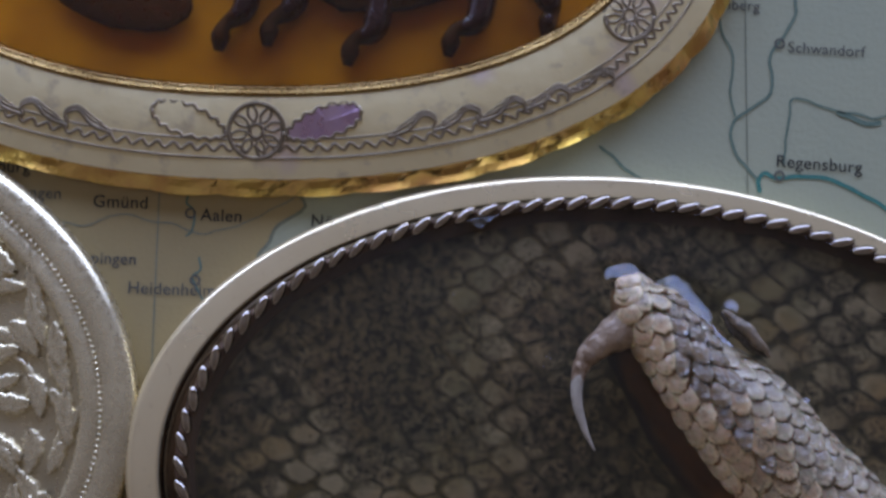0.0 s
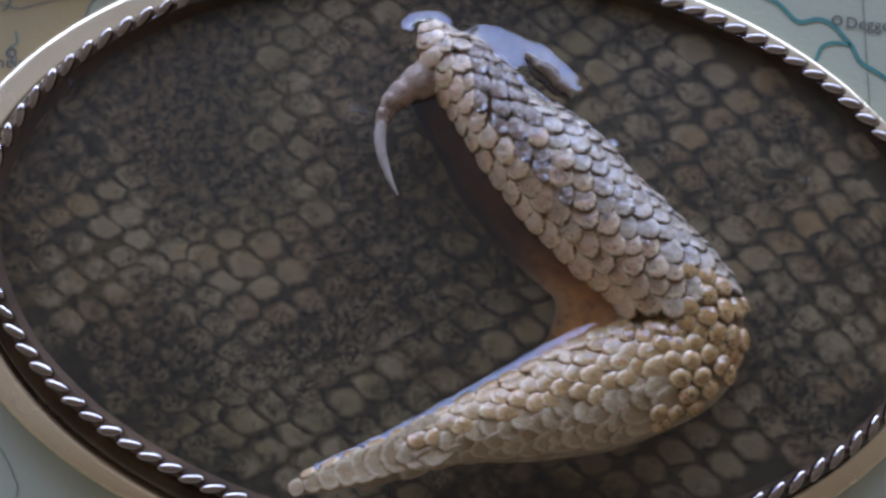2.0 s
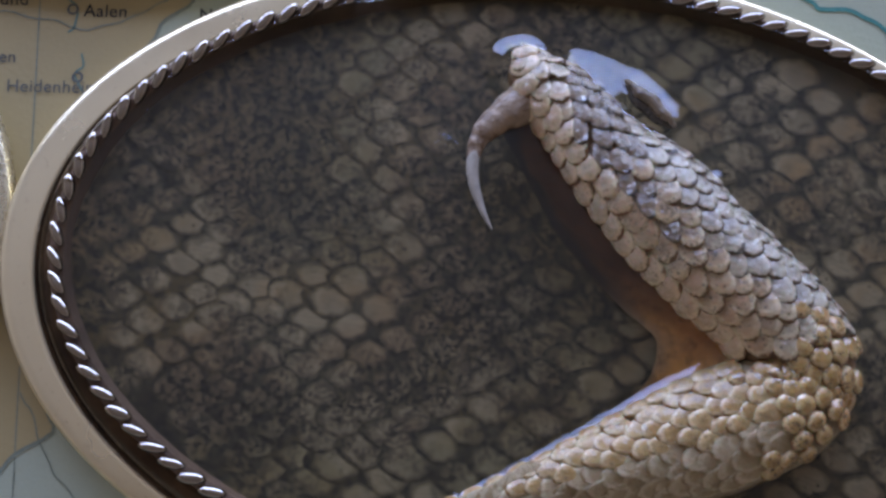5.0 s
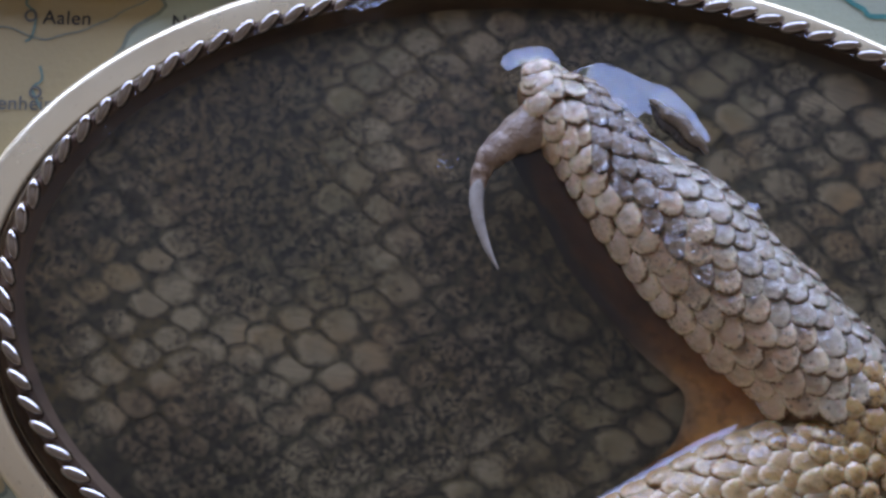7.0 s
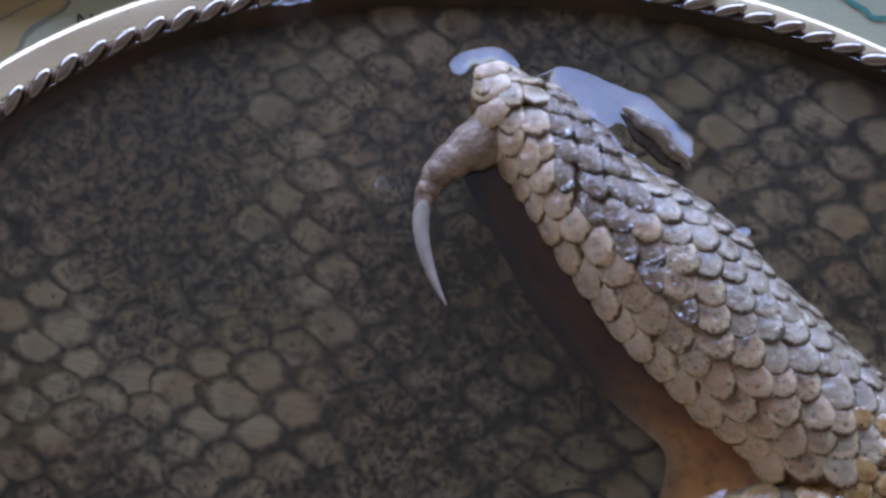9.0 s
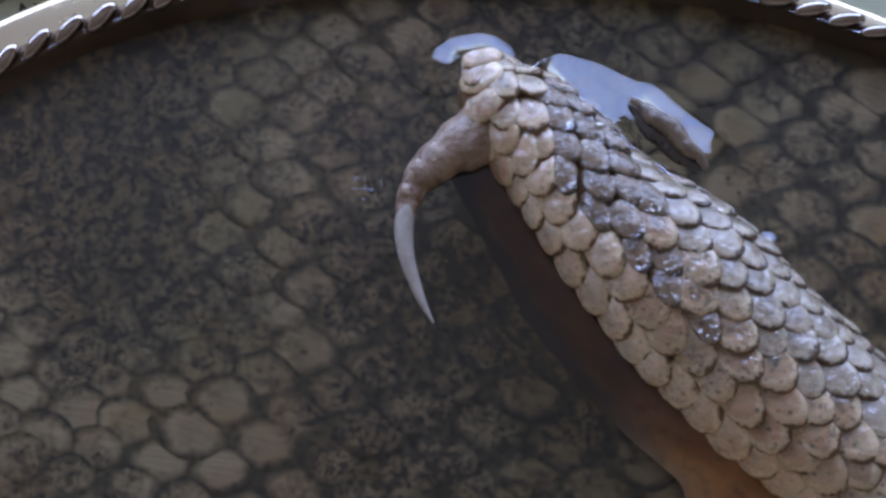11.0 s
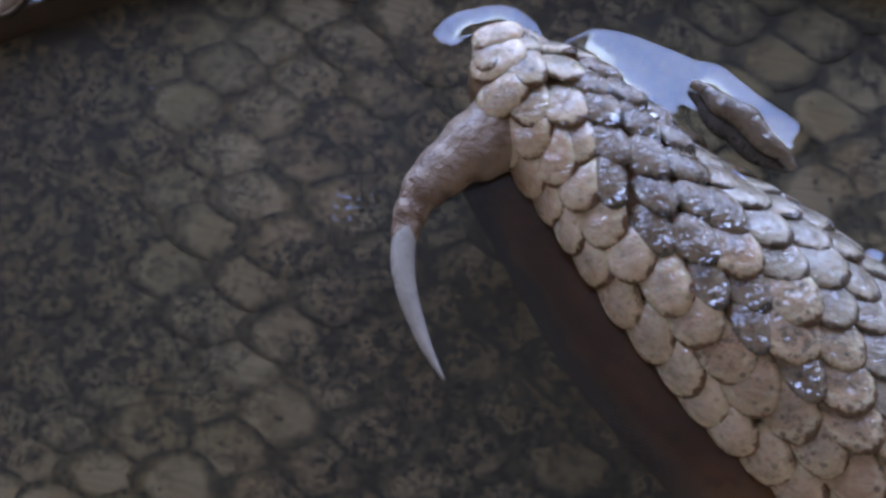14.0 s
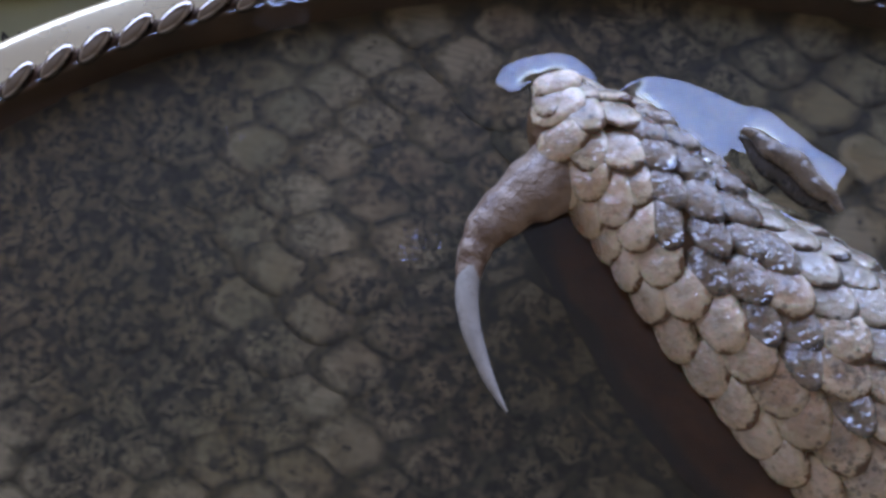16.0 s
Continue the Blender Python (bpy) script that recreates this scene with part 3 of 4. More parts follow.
# ---- the oval buckle with the snake head ----
C, TURN = (4.53, -2.62), -5.1
A, B = 4.44, 2.72                # along the rope
FA, FB = 4.91, 3.10              # outside
buckle = thing("belt_buckle", (*C, 0), "oval rope-edged silver buckle with a snake head in resin", "belt buckle", "belt buckles")
buckle.rotation_euler.z = radians(TURN)
inv = Matrix.Rotation(radians(-TURN), 3, "Z")


def at(x, y, z=0.0):
    """From the map's centimetres to the buckle's own."""
    return inv @ Vector((x - C[0], y - C[1], z))


SKIN = 0.40      # height of the flat skin
TOP = 0.50       # height of the resin


def frame_ring(profile, n=240):
    """Rings between the outside (0) and the rope (1); the rope sits a little off centre."""
    rings = []
    for k, z in profile:
        wide = 0.62 * (0.30 < k < 0.85)
        ring = []
        for (x, y), (u, v) in zip(oval(FA, FB, n), oval(A, B, n)):
            low = (0.5 + 0.5 * math.cos(math.atan2(y, x) + radians(108))) ** 2
            kk = k + (0.90 - k) * wide * (1 - low) - 0.17 * low * (wide > 0)
            if k > 1.1:
                kk = 1.1 + (k - 1.1) * (0.2 + 0.8 * max(0, math.sin(math.atan2(y, x))))
            ring.append((x + (u - x) * kk - 0.155 * (1 - kk), y + (v - y) * kk - 0.075 * (1 - kk), z))
        rings.append(ring)
    return loft(rings, caps=False)


part("back_plate", disc(A + 0.1, B + 0.1, 0.03, 3, 160), M["dark_back"], buckle)
part("frame", frame_ring([(0.16, 0.0), (0.03, 0.015), (0.0, 0.05), (0.005, 0.11), (0.025, 0.165), (0.055, 0.205), (0.095, 0.230), (0.15, 0.246), (0.24, 0.256), (0.44, 0.270), (0.51, 0.270), (0.55, 0.252)]), M["silver"], buckle, "polished silver frame with fine scratches")
part("groove", frame_ring([(0.55, 0.252), (0.59, 0.24), (0.64, 0.27), (0.72, 0.34), (0.80, 0.41), (0.90, 0.45)]), M["copper"], buckle, "tarnished brown groove")
part("dish_wall", frame_ring([(0.90, 0.45), (1.14, 0.47), (1.20, 0.46), (1.45, 0.42), (1.65, SKIN - 0.02)]), M["wall_dark"], buckle, "dark tarnished inner wall")

# rope edge: slanted beads along the oval
RA, RB = A, B
bm = bmesh.new()
bmesh.ops.create_icosphere(bm, subdivisions=3, radius=1)
for v in bm.verts:
    v.co = Vector((v.co.x * 0.130, v.co.y * 0.053, v.co.z * 0.060))
bead = mesh_of("bead", bm, M["silver_rope"])
rope = part("rope_edge", frame_ring([(0.88, 0.42), (0.93, 0.46), (1.0, 0.48), (1.07, 0.46), (1.12, 0.42)]), M["wall_dark"], buckle, "twisted silver rope edge")
fine = oval(RA, RB, 4000)
step = [0.0]
for p, q in zip(fine, fine[1:] + fine[:1]):
    step.append(step[-1] + math.hypot(q[0] - p[0], q[1] - p[1]))
BEADS = 106
for i in range(BEADS):
    k = int(np.searchsorted(step, step[-1] * i / BEADS)) % 4000
    x, y = fine[k]
    q = fine[(k + 1) % 4000]
    ang = math.atan2(q[1] - y, q[0] - x)
    piece("bead", bead, rope, Matrix.LocRotScale((x * CM, y * CM, 0.48 * CM), Euler((0, 0, ang + radians(25 + random.uniform(-4, 4)))), (1, random.uniform(0.9, 1.1), 1)))


# skin and its scales
def scale_mesh(name, material, length, width, height, square=1.6, tip=0.12, n=18, keel=0.1):
    """A low domed scale: its outline between a lozenge and an oval, drawn a little to its tip."""
    bm = bmesh.new()
    rings = []
    for f, z in ((1.0, 0.0), (0.965, 0.30), (0.87, 0.55), (0.70, 0.76), (0.46, 0.92), (0.2, 1.0)):
        ring = []
        for i in range(n):
            t = 2 * math.pi * i / n
            c, s = math.cos(t), math.sin(t)
            r = (abs(c) ** square + abs(s) ** square) ** (-1 / square)
            x, y = c * r * (1 + tip * c), s * r
            ring.append((x * length / 2 * f, y * width / 2 * f, height * (z + keel * (1 - abs(s)) * (z > 0.6))))
        rings.append(ring)
    loft(rings, caps=False, bm=bm)
    bm.verts.ensure_lookup_table()
    bm.faces.new(bm.verts[len(bm.verts) - n:])
    uv = bm.loops.layers.uv.new("UVMap")
    for f in bm.faces:
        for lp in f.loops:
            lp[uv].uv = (lp.vert.co.x / length * 2, lp.vert.co.y / width * 2)
    bmesh.ops.recalc_face_normals(bm, faces=bm.faces)
    return mesh_of(name, bm, material)


def wave_of(x, y):
    return 0.012 * noise.noise((x, y, 3))


skin = part("snake_skin", disc(A - 0.08, B - 0.08, SKIN, 40, 160, 2.0, wave_of), M["skin_base"], buckle, "dark grey-brown snake skin under resin")
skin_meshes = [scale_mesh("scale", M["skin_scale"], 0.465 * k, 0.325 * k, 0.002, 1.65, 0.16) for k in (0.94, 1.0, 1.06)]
spots = []
PX, PY = 0.465, 0.212
for r in range(-17, 18):
    for c in range(-14, 15):
        x0 = c * PX + (r % 2) * PX / 2
        small = min(1, max(0, (-0.6 - x0) / 3.2))                 # scales shrink towards the far end
        x = x0 + 0.40 * small * small * 3.2 / 2 * 1.0
        y = r * PY * (1 - 0.13 * small)
        slope = -0.12 + 0.07 * small - 0.25 * min(1, max(0, (x - 1.4) / 1.2))
        y += -0.12 * x0 - 0.035 * small * small * 3.2 + 0.07 * noise.noise((x * 0.7, y * 0.7, 4))
        px, py = x + random.uniform(-0.03, 0.03), y + random.uniform(-0.02, 0.02)
        if (px / (A - 0.17)) ** 2 + (py / (B - 0.17)) ** 2 < 1:
            spots.append((math.hypot(px + 0.6, py - 0.6), px, py, slope + random.uniform(-0.10, 0.10), 1.06 - 0.17 * small))
spots.sort()
rest = bmesh.new()
rest.loops.layers.uv.new("UVMap")
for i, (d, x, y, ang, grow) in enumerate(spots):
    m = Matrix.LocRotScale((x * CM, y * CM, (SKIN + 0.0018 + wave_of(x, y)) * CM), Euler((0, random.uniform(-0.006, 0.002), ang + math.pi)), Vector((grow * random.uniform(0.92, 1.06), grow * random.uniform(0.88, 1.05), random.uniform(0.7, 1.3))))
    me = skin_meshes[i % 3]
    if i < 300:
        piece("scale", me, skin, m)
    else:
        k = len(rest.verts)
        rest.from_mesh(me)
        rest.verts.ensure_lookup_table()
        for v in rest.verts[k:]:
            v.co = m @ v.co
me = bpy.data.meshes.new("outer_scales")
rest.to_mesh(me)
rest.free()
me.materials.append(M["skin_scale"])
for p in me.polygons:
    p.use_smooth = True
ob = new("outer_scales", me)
ob.parent = skin
tagged(ob, kind="stuff")

# head: spine keys x, y (map centimetres), half width, crown height
UP = [(4.25, -0.668, 0.15, 0.76), (4.335, -0.84, 0.235, 0.82), (4.50, -1.00, 0.295, 0.86), (4.68, -1.185, 0.33, 0.91), (4.965, -1.555, 0.40, 0.97), (5.36, -1.95, 0.50, 1.0), (5.76, -2.39, 0.50, 0.99), (6.20, -2.80, 0.48, 0.96), (6.52, -3.14, 0.47, 0.93), (6.64, -3.42, 0.46, 0.90), (6.60, -3.64, 0.40, 0.84)]
LOW = [(3.02, -4.86, 0.055, 0.60), (3.36, -4.76, 0.12, 0.66), (3.85, -4.60, 0.17, 0.72), (4.45, -4.38, 0.25, 0.78), (5.10, -4.18, 0.39, 0.84), (5.60, -4.03, 0.50, 0.88), (6.10, -3.87, 0.53, 0.90), (6.46, -3.72, 0.51, 0.91), (6.62, -3.56, 0.48, 0.89)]


EDGE = 0.56      # where the flanks meet the resin


class Jaw:
    def __init__(self, keys, n=90, edge=EDGE):
        self.edge = edge
        loc = [(*at(x, y)[:2], w, z) for x, y, w, z in keys]
        self.p = smooth_path(loc, n)
        self.n = n
        self.len = [0.0]
        for a, b in zip(self.p, self.p[1:]):
            self.len.append(self.len[-1] + math.hypot(*(b - a)[:2]))

    def even(self, f):
        """The place along the spine after a share f of its length."""
        return float(np.interp(f * self.len[-1], self.len, np.linspace(0, 1, self.n)))

    def section(self, u):
        i = min(max(u, 0), 1) * (self.n - 1)
        j = min(int(i), self.n - 2)
        p = self.p[j] + (self.p[j + 1] - self.p[j]) * (i - j)
        d = Vector((self.p[j + 1] - self.p[j])[:2]).normalized()
        return p, d, Vector((-d.y, d.x))

    def point(self, u, v, lift=0.0):
        """v from -1 to 1 across; the crown is a flattened arch."""
        p, d, s = self.section(u)
        h = p[3] - self.edge
        z = self.edge + h * max(0.0, 1 - abs(v) ** 2.3) ** 0.62
        q = Vector((p[0], p[1], 0)) + Vector((s.x, s.y, 0)) * (p[2] * v)
        q.z = z
        return q

    def normal(self, u, v):
        e = 0.02
        a = self.point(min(u + e, 1), v) - self.point(max(u - e, 0), v)
        b = self.point(u, min(v + e, 0.985)) - self.point(u, max(v - e, -0.985))
        n = a.cross(b).normalized()
        return (n if n.z > 0 else -n), a.normalized()

    def body(self):
        vs = [math.sin(math.pi / 2 * (-1 + 2 * j / 20)) for j in range(21)]
        bm = bmesh.new()
        rows = [[bm.verts.new(self.point(i / 60, v)) for v in vs] for i in range(61)]
        uv = bm.loops.layers.uv.new("UVMap")
        place = {b: (i / 60, v) for i, r in enumerate(rows) for b, v in zip(r, vs)}
        for a, b in zip(rows, rows[1:]):
            for x in range(20):
                bm.faces.new((a[x], a[x + 1], b[x + 1], b[x]))
        for f in bm.faces:
            for lp in f.loops:
                lp[uv].uv = place[lp.vert]
        bmesh.ops.recalc_face_normals(bm, faces=bm.faces)
        if sum(f.normal.z for f in bm.faces) < 0:
            bmesh.ops.reverse_faces(bm, faces=bm.faces)
        return bm


upper, lower = Jaw(UP), Jaw(LOW)


def lay(jaw, holder, mesh, u, v, k, flip, spin=0.0, tilt=7.0):
    """One scale on a jaw, its tip lying back."""
    q = jaw.point(u, v)
    nn, dd = jaw.normal(u, v)
    dd = dd * flip
    side = nn.cross(dd).normalized()
    dd = side.cross(nn).normalized()
    rot = Matrix((dd, side, nn)).transposed().to_4x4()
    rot = rot @ Euler((random.uniform(-0.08, 0.08), -radians(tilt) + random.uniform(-0.06, 0.06), spin + random.uniform(-0.14, 0.14))).to_matrix().to_4x4()
    m = Matrix.Translation((q + nn * 0.010) * CM) @ rot @ Matrix.Diagonal((k * random.uniform(0.94, 1.08), k * random.uniform(0.92, 1.08), random.uniform(0.85, 1.15), 1))
    piece("scale", mesh, holder, m)


def cover(jaw, holder, mesh, size, across, along, flip, v_from, v_to, spin=0.0, end_mesh=None):
    """Interlocking rows of scales over part of a jaw."""
    total = jaw.len[-1]
    rows = int(total / along)
    for r in range(rows + 1):
        u = jaw.even((r + 0.3) / (rows + 0.6))
        w = jaw.section(u)[0][2]
        span = (math.asin(v_to) - math.asin(v_from)) * (w + 0.04)
        n = max(1, round(span / across))
        for c in range(n + 1):
            g = (c + (0.5 if r % 2 else 0.0)) / n
            if g > 1.02:
                continue
            v = math.sin(math.asin(v_from) + (math.asin(v_to) - math.asin(v_from)) * g)
            v = max(-0.985, min(0.985, v + random.uniform(-0.02, 0.02)))
            ru, rv = u + random.uniform(-0.05, 0.05), v + random.uniform(-0.10, 0.10)
            use = mesh(ru, rv) if callable(mesh) else mesh
            lay(jaw, holder, end_mesh if end_mesh and ru > 0.79 else use, min(1, max(0, u + random.uniform(-0.004, 0.004))), v, size(u, v), flip, spin * (1 - g), 12.0 if jaw is upper else 7.0)


crown_mesh = scale_mesh("scale", M["crown_scale"], 0.30, 0.185, 0.050, 2.1, 0.14, 18, 0.15)
flank_mesh = scale_mesh("scale", M["flank_scale"], 0.335, 0.235, 0.036, 2.3, 0.14, 18, 0.05)
head_mesh = scale_mesh("scale", M["head_scale"], 0.335, 0.24, 0.042, 2.3, 0.14, 18, 0.05)
lip_mesh = scale_mesh("scale", M["lip_scale"], 0.285, 0.245, 0.052, 2.6, 0.12, 18, 0.0)
plate_mesh = scale_mesh("scale", M["lip_scale"], 0.20, 0.29, 0.050, 2.8, 0.06, 18, 0.0)
jaw_mesh = scale_mesh("scale", M["jaw_scale"], 0.31, 0.215, 0.034, 2.0, 0.18, 18, 0.0)
belly_mesh = scale_mesh("scale", M["belly_scale"], 0.40, 0.275, 0.014, 2.0, 0.16, 18, 0.0)
joint_mesh = scale_mesh("scale", M["joint_scale"], 0.205, 0.185, 0.062, 2.0, 0.06, 18, 0.0)
jaw_lip = scale_mesh("scale", M["jaw_scale"], 0.28, 0.20, 0.044, 2.8, 0.06, 18, 0.0)
jaw_band = scale_mesh("scale", M["belly_scale"], 0.34, 0.35, 0.009, 3.0, 0.06, 18, 0.0)
upper_part = part("upper_jaw", upper.body(), M["head_base"], buckle, "pale brown scaled upper head of the snake")
lower_part = part("lower_jaw", lower.body(), M["throat"], buckle, "tan scaled lower jaw of the snake")
LIP = 16
for i in range(LIP):
    u, u2 = upper.even(0.085 + 0.69 * i / (LIP - 1)), upper.even(0.105 + 0.69 * i / (LIP - 1))
    k = 0.90 + 0.24 * min(1, u * 1.6)
    lay(upper, upper_part, lip_mesh, u, -0.87 + random.uniform(-0.03, 0.03), k, 1, -0.30, 10)
    lay(upper, upper_part, lip_mesh if i < 7 else head_mesh, u2, -0.56 + random.uniform(-0.03, 0.03), k * 0.95, 1, -0.30, 12)
for u, v, k in ((0.0, 0.0, 0.85), (0.028, -0.25, 0.95), (0.058, -0.50, 1.0)):
    lay(upper, upper_part, plate_mesh, upper.even(u), v, k, 1, -0.15, 8)


def upper_kind(u, v):
    """A wet dark band from the brow across the crown, pale far flank, mixed brown between."""
    low = float(np.interp(u, [0.14, 0.25, 0.45, 0.56], [0.30, -0.12, -0.48, -0.50]))
    high = float(np.interp(u, [0.36, 0.42, 0.56], [1.0, 0.25, -0.40]))
    if 0.15 < u < 0.56 and low < v < high:
        return crown_mesh
    return flank_mesh if u > 0.15 and v > 0.30 - 0.4 * max(0, u - 0.3) else head_mesh


cover(upper, upper_part, upper_kind, lambda u, v: 0.76 + 0.32 * min(1, u * 1.5), 0.195, 0.135, 1, -0.28, 0.95, -0.25, joint_mesh)
SIDE = -1 if lower.point(0.5, 0.9).y < lower.point(0.5, -0.9).y else 1      # the side of the mouth
for i in range(15):
    u = lower.even(0.05 + 0.79 * i / 14)
    lay(lower, lower_part, jaw_lip, u, 0.86 * SIDE, 0.55 + 0.5 * u, -1, 0.0, 2)
for i in range(9):
    f = i / 8
    lay(lower, lower_part, jaw_band, lower.even(0.015 + 0.33 * f), 0.12 * SIDE, 0.42 + 0.75 * f, -1, 0.2 * SIDE, 4)


def lower_kind(u, v):
    """Tan scales below the mouth, wide pale ones towards the throat."""
    return belly_mesh if v * SIDE < 0.0 + 0.5 * max(0, 0.5 - u) else jaw_mesh


cover(lower, lower_part, lower_kind, lambda u, v: (0.66 + 0.36 * u) * (u > 0.30) + 0.02 * (u <= 0.30), 0.175, 0.135, -1, -0.80, 0.70, 0.0, joint_mesh)

# fang
fk = [(3.84, -1.42, 0.66, 0.045), (3.797, -1.55, 0.66, 0.056), (3.783, -1.675, 0.66, 0.056), (3.795, -1.80, 0.66, 0.049), (3.83, -1.93, 0.66, 0.039), (3.88, -2.07, 0.66, 0.026), (3.952, -2.215, 0.66, 0.006)]
part("fang", tube([(*at(*k[:3]), k[3]) for k in fk], 36, 14), M["fang"], buckle, "curved ivory fang")
gk = smooth_path([(4.36, -1.00, 0.64, 0.21), (4.23, -1.09, 0.65, 0.19), (4.05, -1.20, 0.66, 0.145), (3.90, -1.33, 0.66, 0.108), (3.825, -1.45, 0.66, 0.078), (3.79, -1.58, 0.66, 0.060), (3.781, -1.70, 0.66, 0.048)], 44)
gk = [(*at(*k[:3]), k[3] * (1 + 0.035 * math.sin(i * 1.15) + 0.03 * math.sin(i * 0.63 + 1))) for i, k in enumerate(gk)]
part("fang_sheath", tube(gk, 90, 18, 0.8), M["gum"], buckle, "wrinkled brown gum sheath")

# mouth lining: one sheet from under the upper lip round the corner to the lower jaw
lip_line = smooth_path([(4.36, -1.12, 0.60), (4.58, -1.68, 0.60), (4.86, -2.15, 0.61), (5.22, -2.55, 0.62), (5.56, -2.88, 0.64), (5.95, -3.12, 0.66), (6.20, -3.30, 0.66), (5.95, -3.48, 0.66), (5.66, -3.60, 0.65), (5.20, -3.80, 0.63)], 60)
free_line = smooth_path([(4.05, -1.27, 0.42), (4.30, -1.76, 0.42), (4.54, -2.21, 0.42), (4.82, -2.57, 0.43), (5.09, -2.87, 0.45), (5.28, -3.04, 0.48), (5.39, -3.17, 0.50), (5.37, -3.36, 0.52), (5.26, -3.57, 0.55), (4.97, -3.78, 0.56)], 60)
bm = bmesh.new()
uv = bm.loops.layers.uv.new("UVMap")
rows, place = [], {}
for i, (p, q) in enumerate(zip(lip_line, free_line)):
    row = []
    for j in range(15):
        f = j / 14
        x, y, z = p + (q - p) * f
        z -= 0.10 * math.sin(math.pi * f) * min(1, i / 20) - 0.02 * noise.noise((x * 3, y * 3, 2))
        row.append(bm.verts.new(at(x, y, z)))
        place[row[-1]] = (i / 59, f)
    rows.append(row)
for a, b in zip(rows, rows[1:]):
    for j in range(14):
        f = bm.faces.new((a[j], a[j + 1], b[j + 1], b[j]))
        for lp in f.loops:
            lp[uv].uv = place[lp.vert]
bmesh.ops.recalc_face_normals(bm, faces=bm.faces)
part("mouth_lining", bm, M["mouth"], buckle, "red-brown mouth tissue, orange in the corner, shadow painted along its edge")
tk = [(3.6, -4.78, 0.10, 0.56), (4.4, -4.52, 0.14, 0.60), (5.2, -4.42, 0.20, 0.62), (6.0, -4.30, 0.18, 0.62), (6.6, -4.08, 0.10, 0.58)]
part("throat_skin", Jaw(tk).body(), M["throat"], buckle, "smooth pale throat skin")

# eye and brow
def strip(name, off, half, width, z, material, label, seed):
    """A soft lumpy fold lying along the eye; off: sideways from its middle line."""
    keys = []
    for k in range(9):
        g = -1 + k / 4
        w = off + 0.010 * math.sin(k * 1.9 + seed) - 0.03 * g * g * (1 if off > 0 else -1)
        r = width * (0.25 + 0.75 * (1 - g * g)) + 0.006 * math.sin(k * 3.1 + seed)
        keys.append((*at(5.32 + half * g * 0.719 + w * 0.695, -1.135 - half * g * 0.695 + w * 0.719, z), r))
    return part(name, tube(keys, 34, 10, 1.0), material, buckle, label)


strip("eye", -0.03, 0.29, 0.05, 0.74, M["eye"], "dull dark slit eye", 0.0)
strip("eyelid", 0.045, 0.30, 0.062, 0.79, M["lid"], "wrinkled brown upper eyelid", 0.6)


def edge_gap(jaw, x, y, u0=0.0, u1=1.0):
    """Distance from each place to a stretch of a jaw's outline, and on which side of its spine it lies."""
    gap, side = np.full(x.shape, 9.0), np.zeros(x.shape)
    for i in range(int(u0 * (jaw.n - 1)), int(u1 * (jaw.n - 1))):
        p, d = jaw.p[i], jaw.p[i + 1] - jaw.p[i]
        g = np.hypot(x - p[0], y - p[1]) - p[2] * 0.97
        s = d[0] * (y - p[1]) - d[1] * (x - p[0])
        side = np.where(g < gap, s, side)
        gap = np.minimum(gap, g)
    return gap, side


def draw_up(gap, width, steep=0.60, foot=0.28):
    """The resin climbs towards what sticks out of it, steeper as it nears."""
    k = np.clip(width - gap, 0, width * 1.1)
    return foot * k + (steep - foot) * k ** 2 / (2 * width)


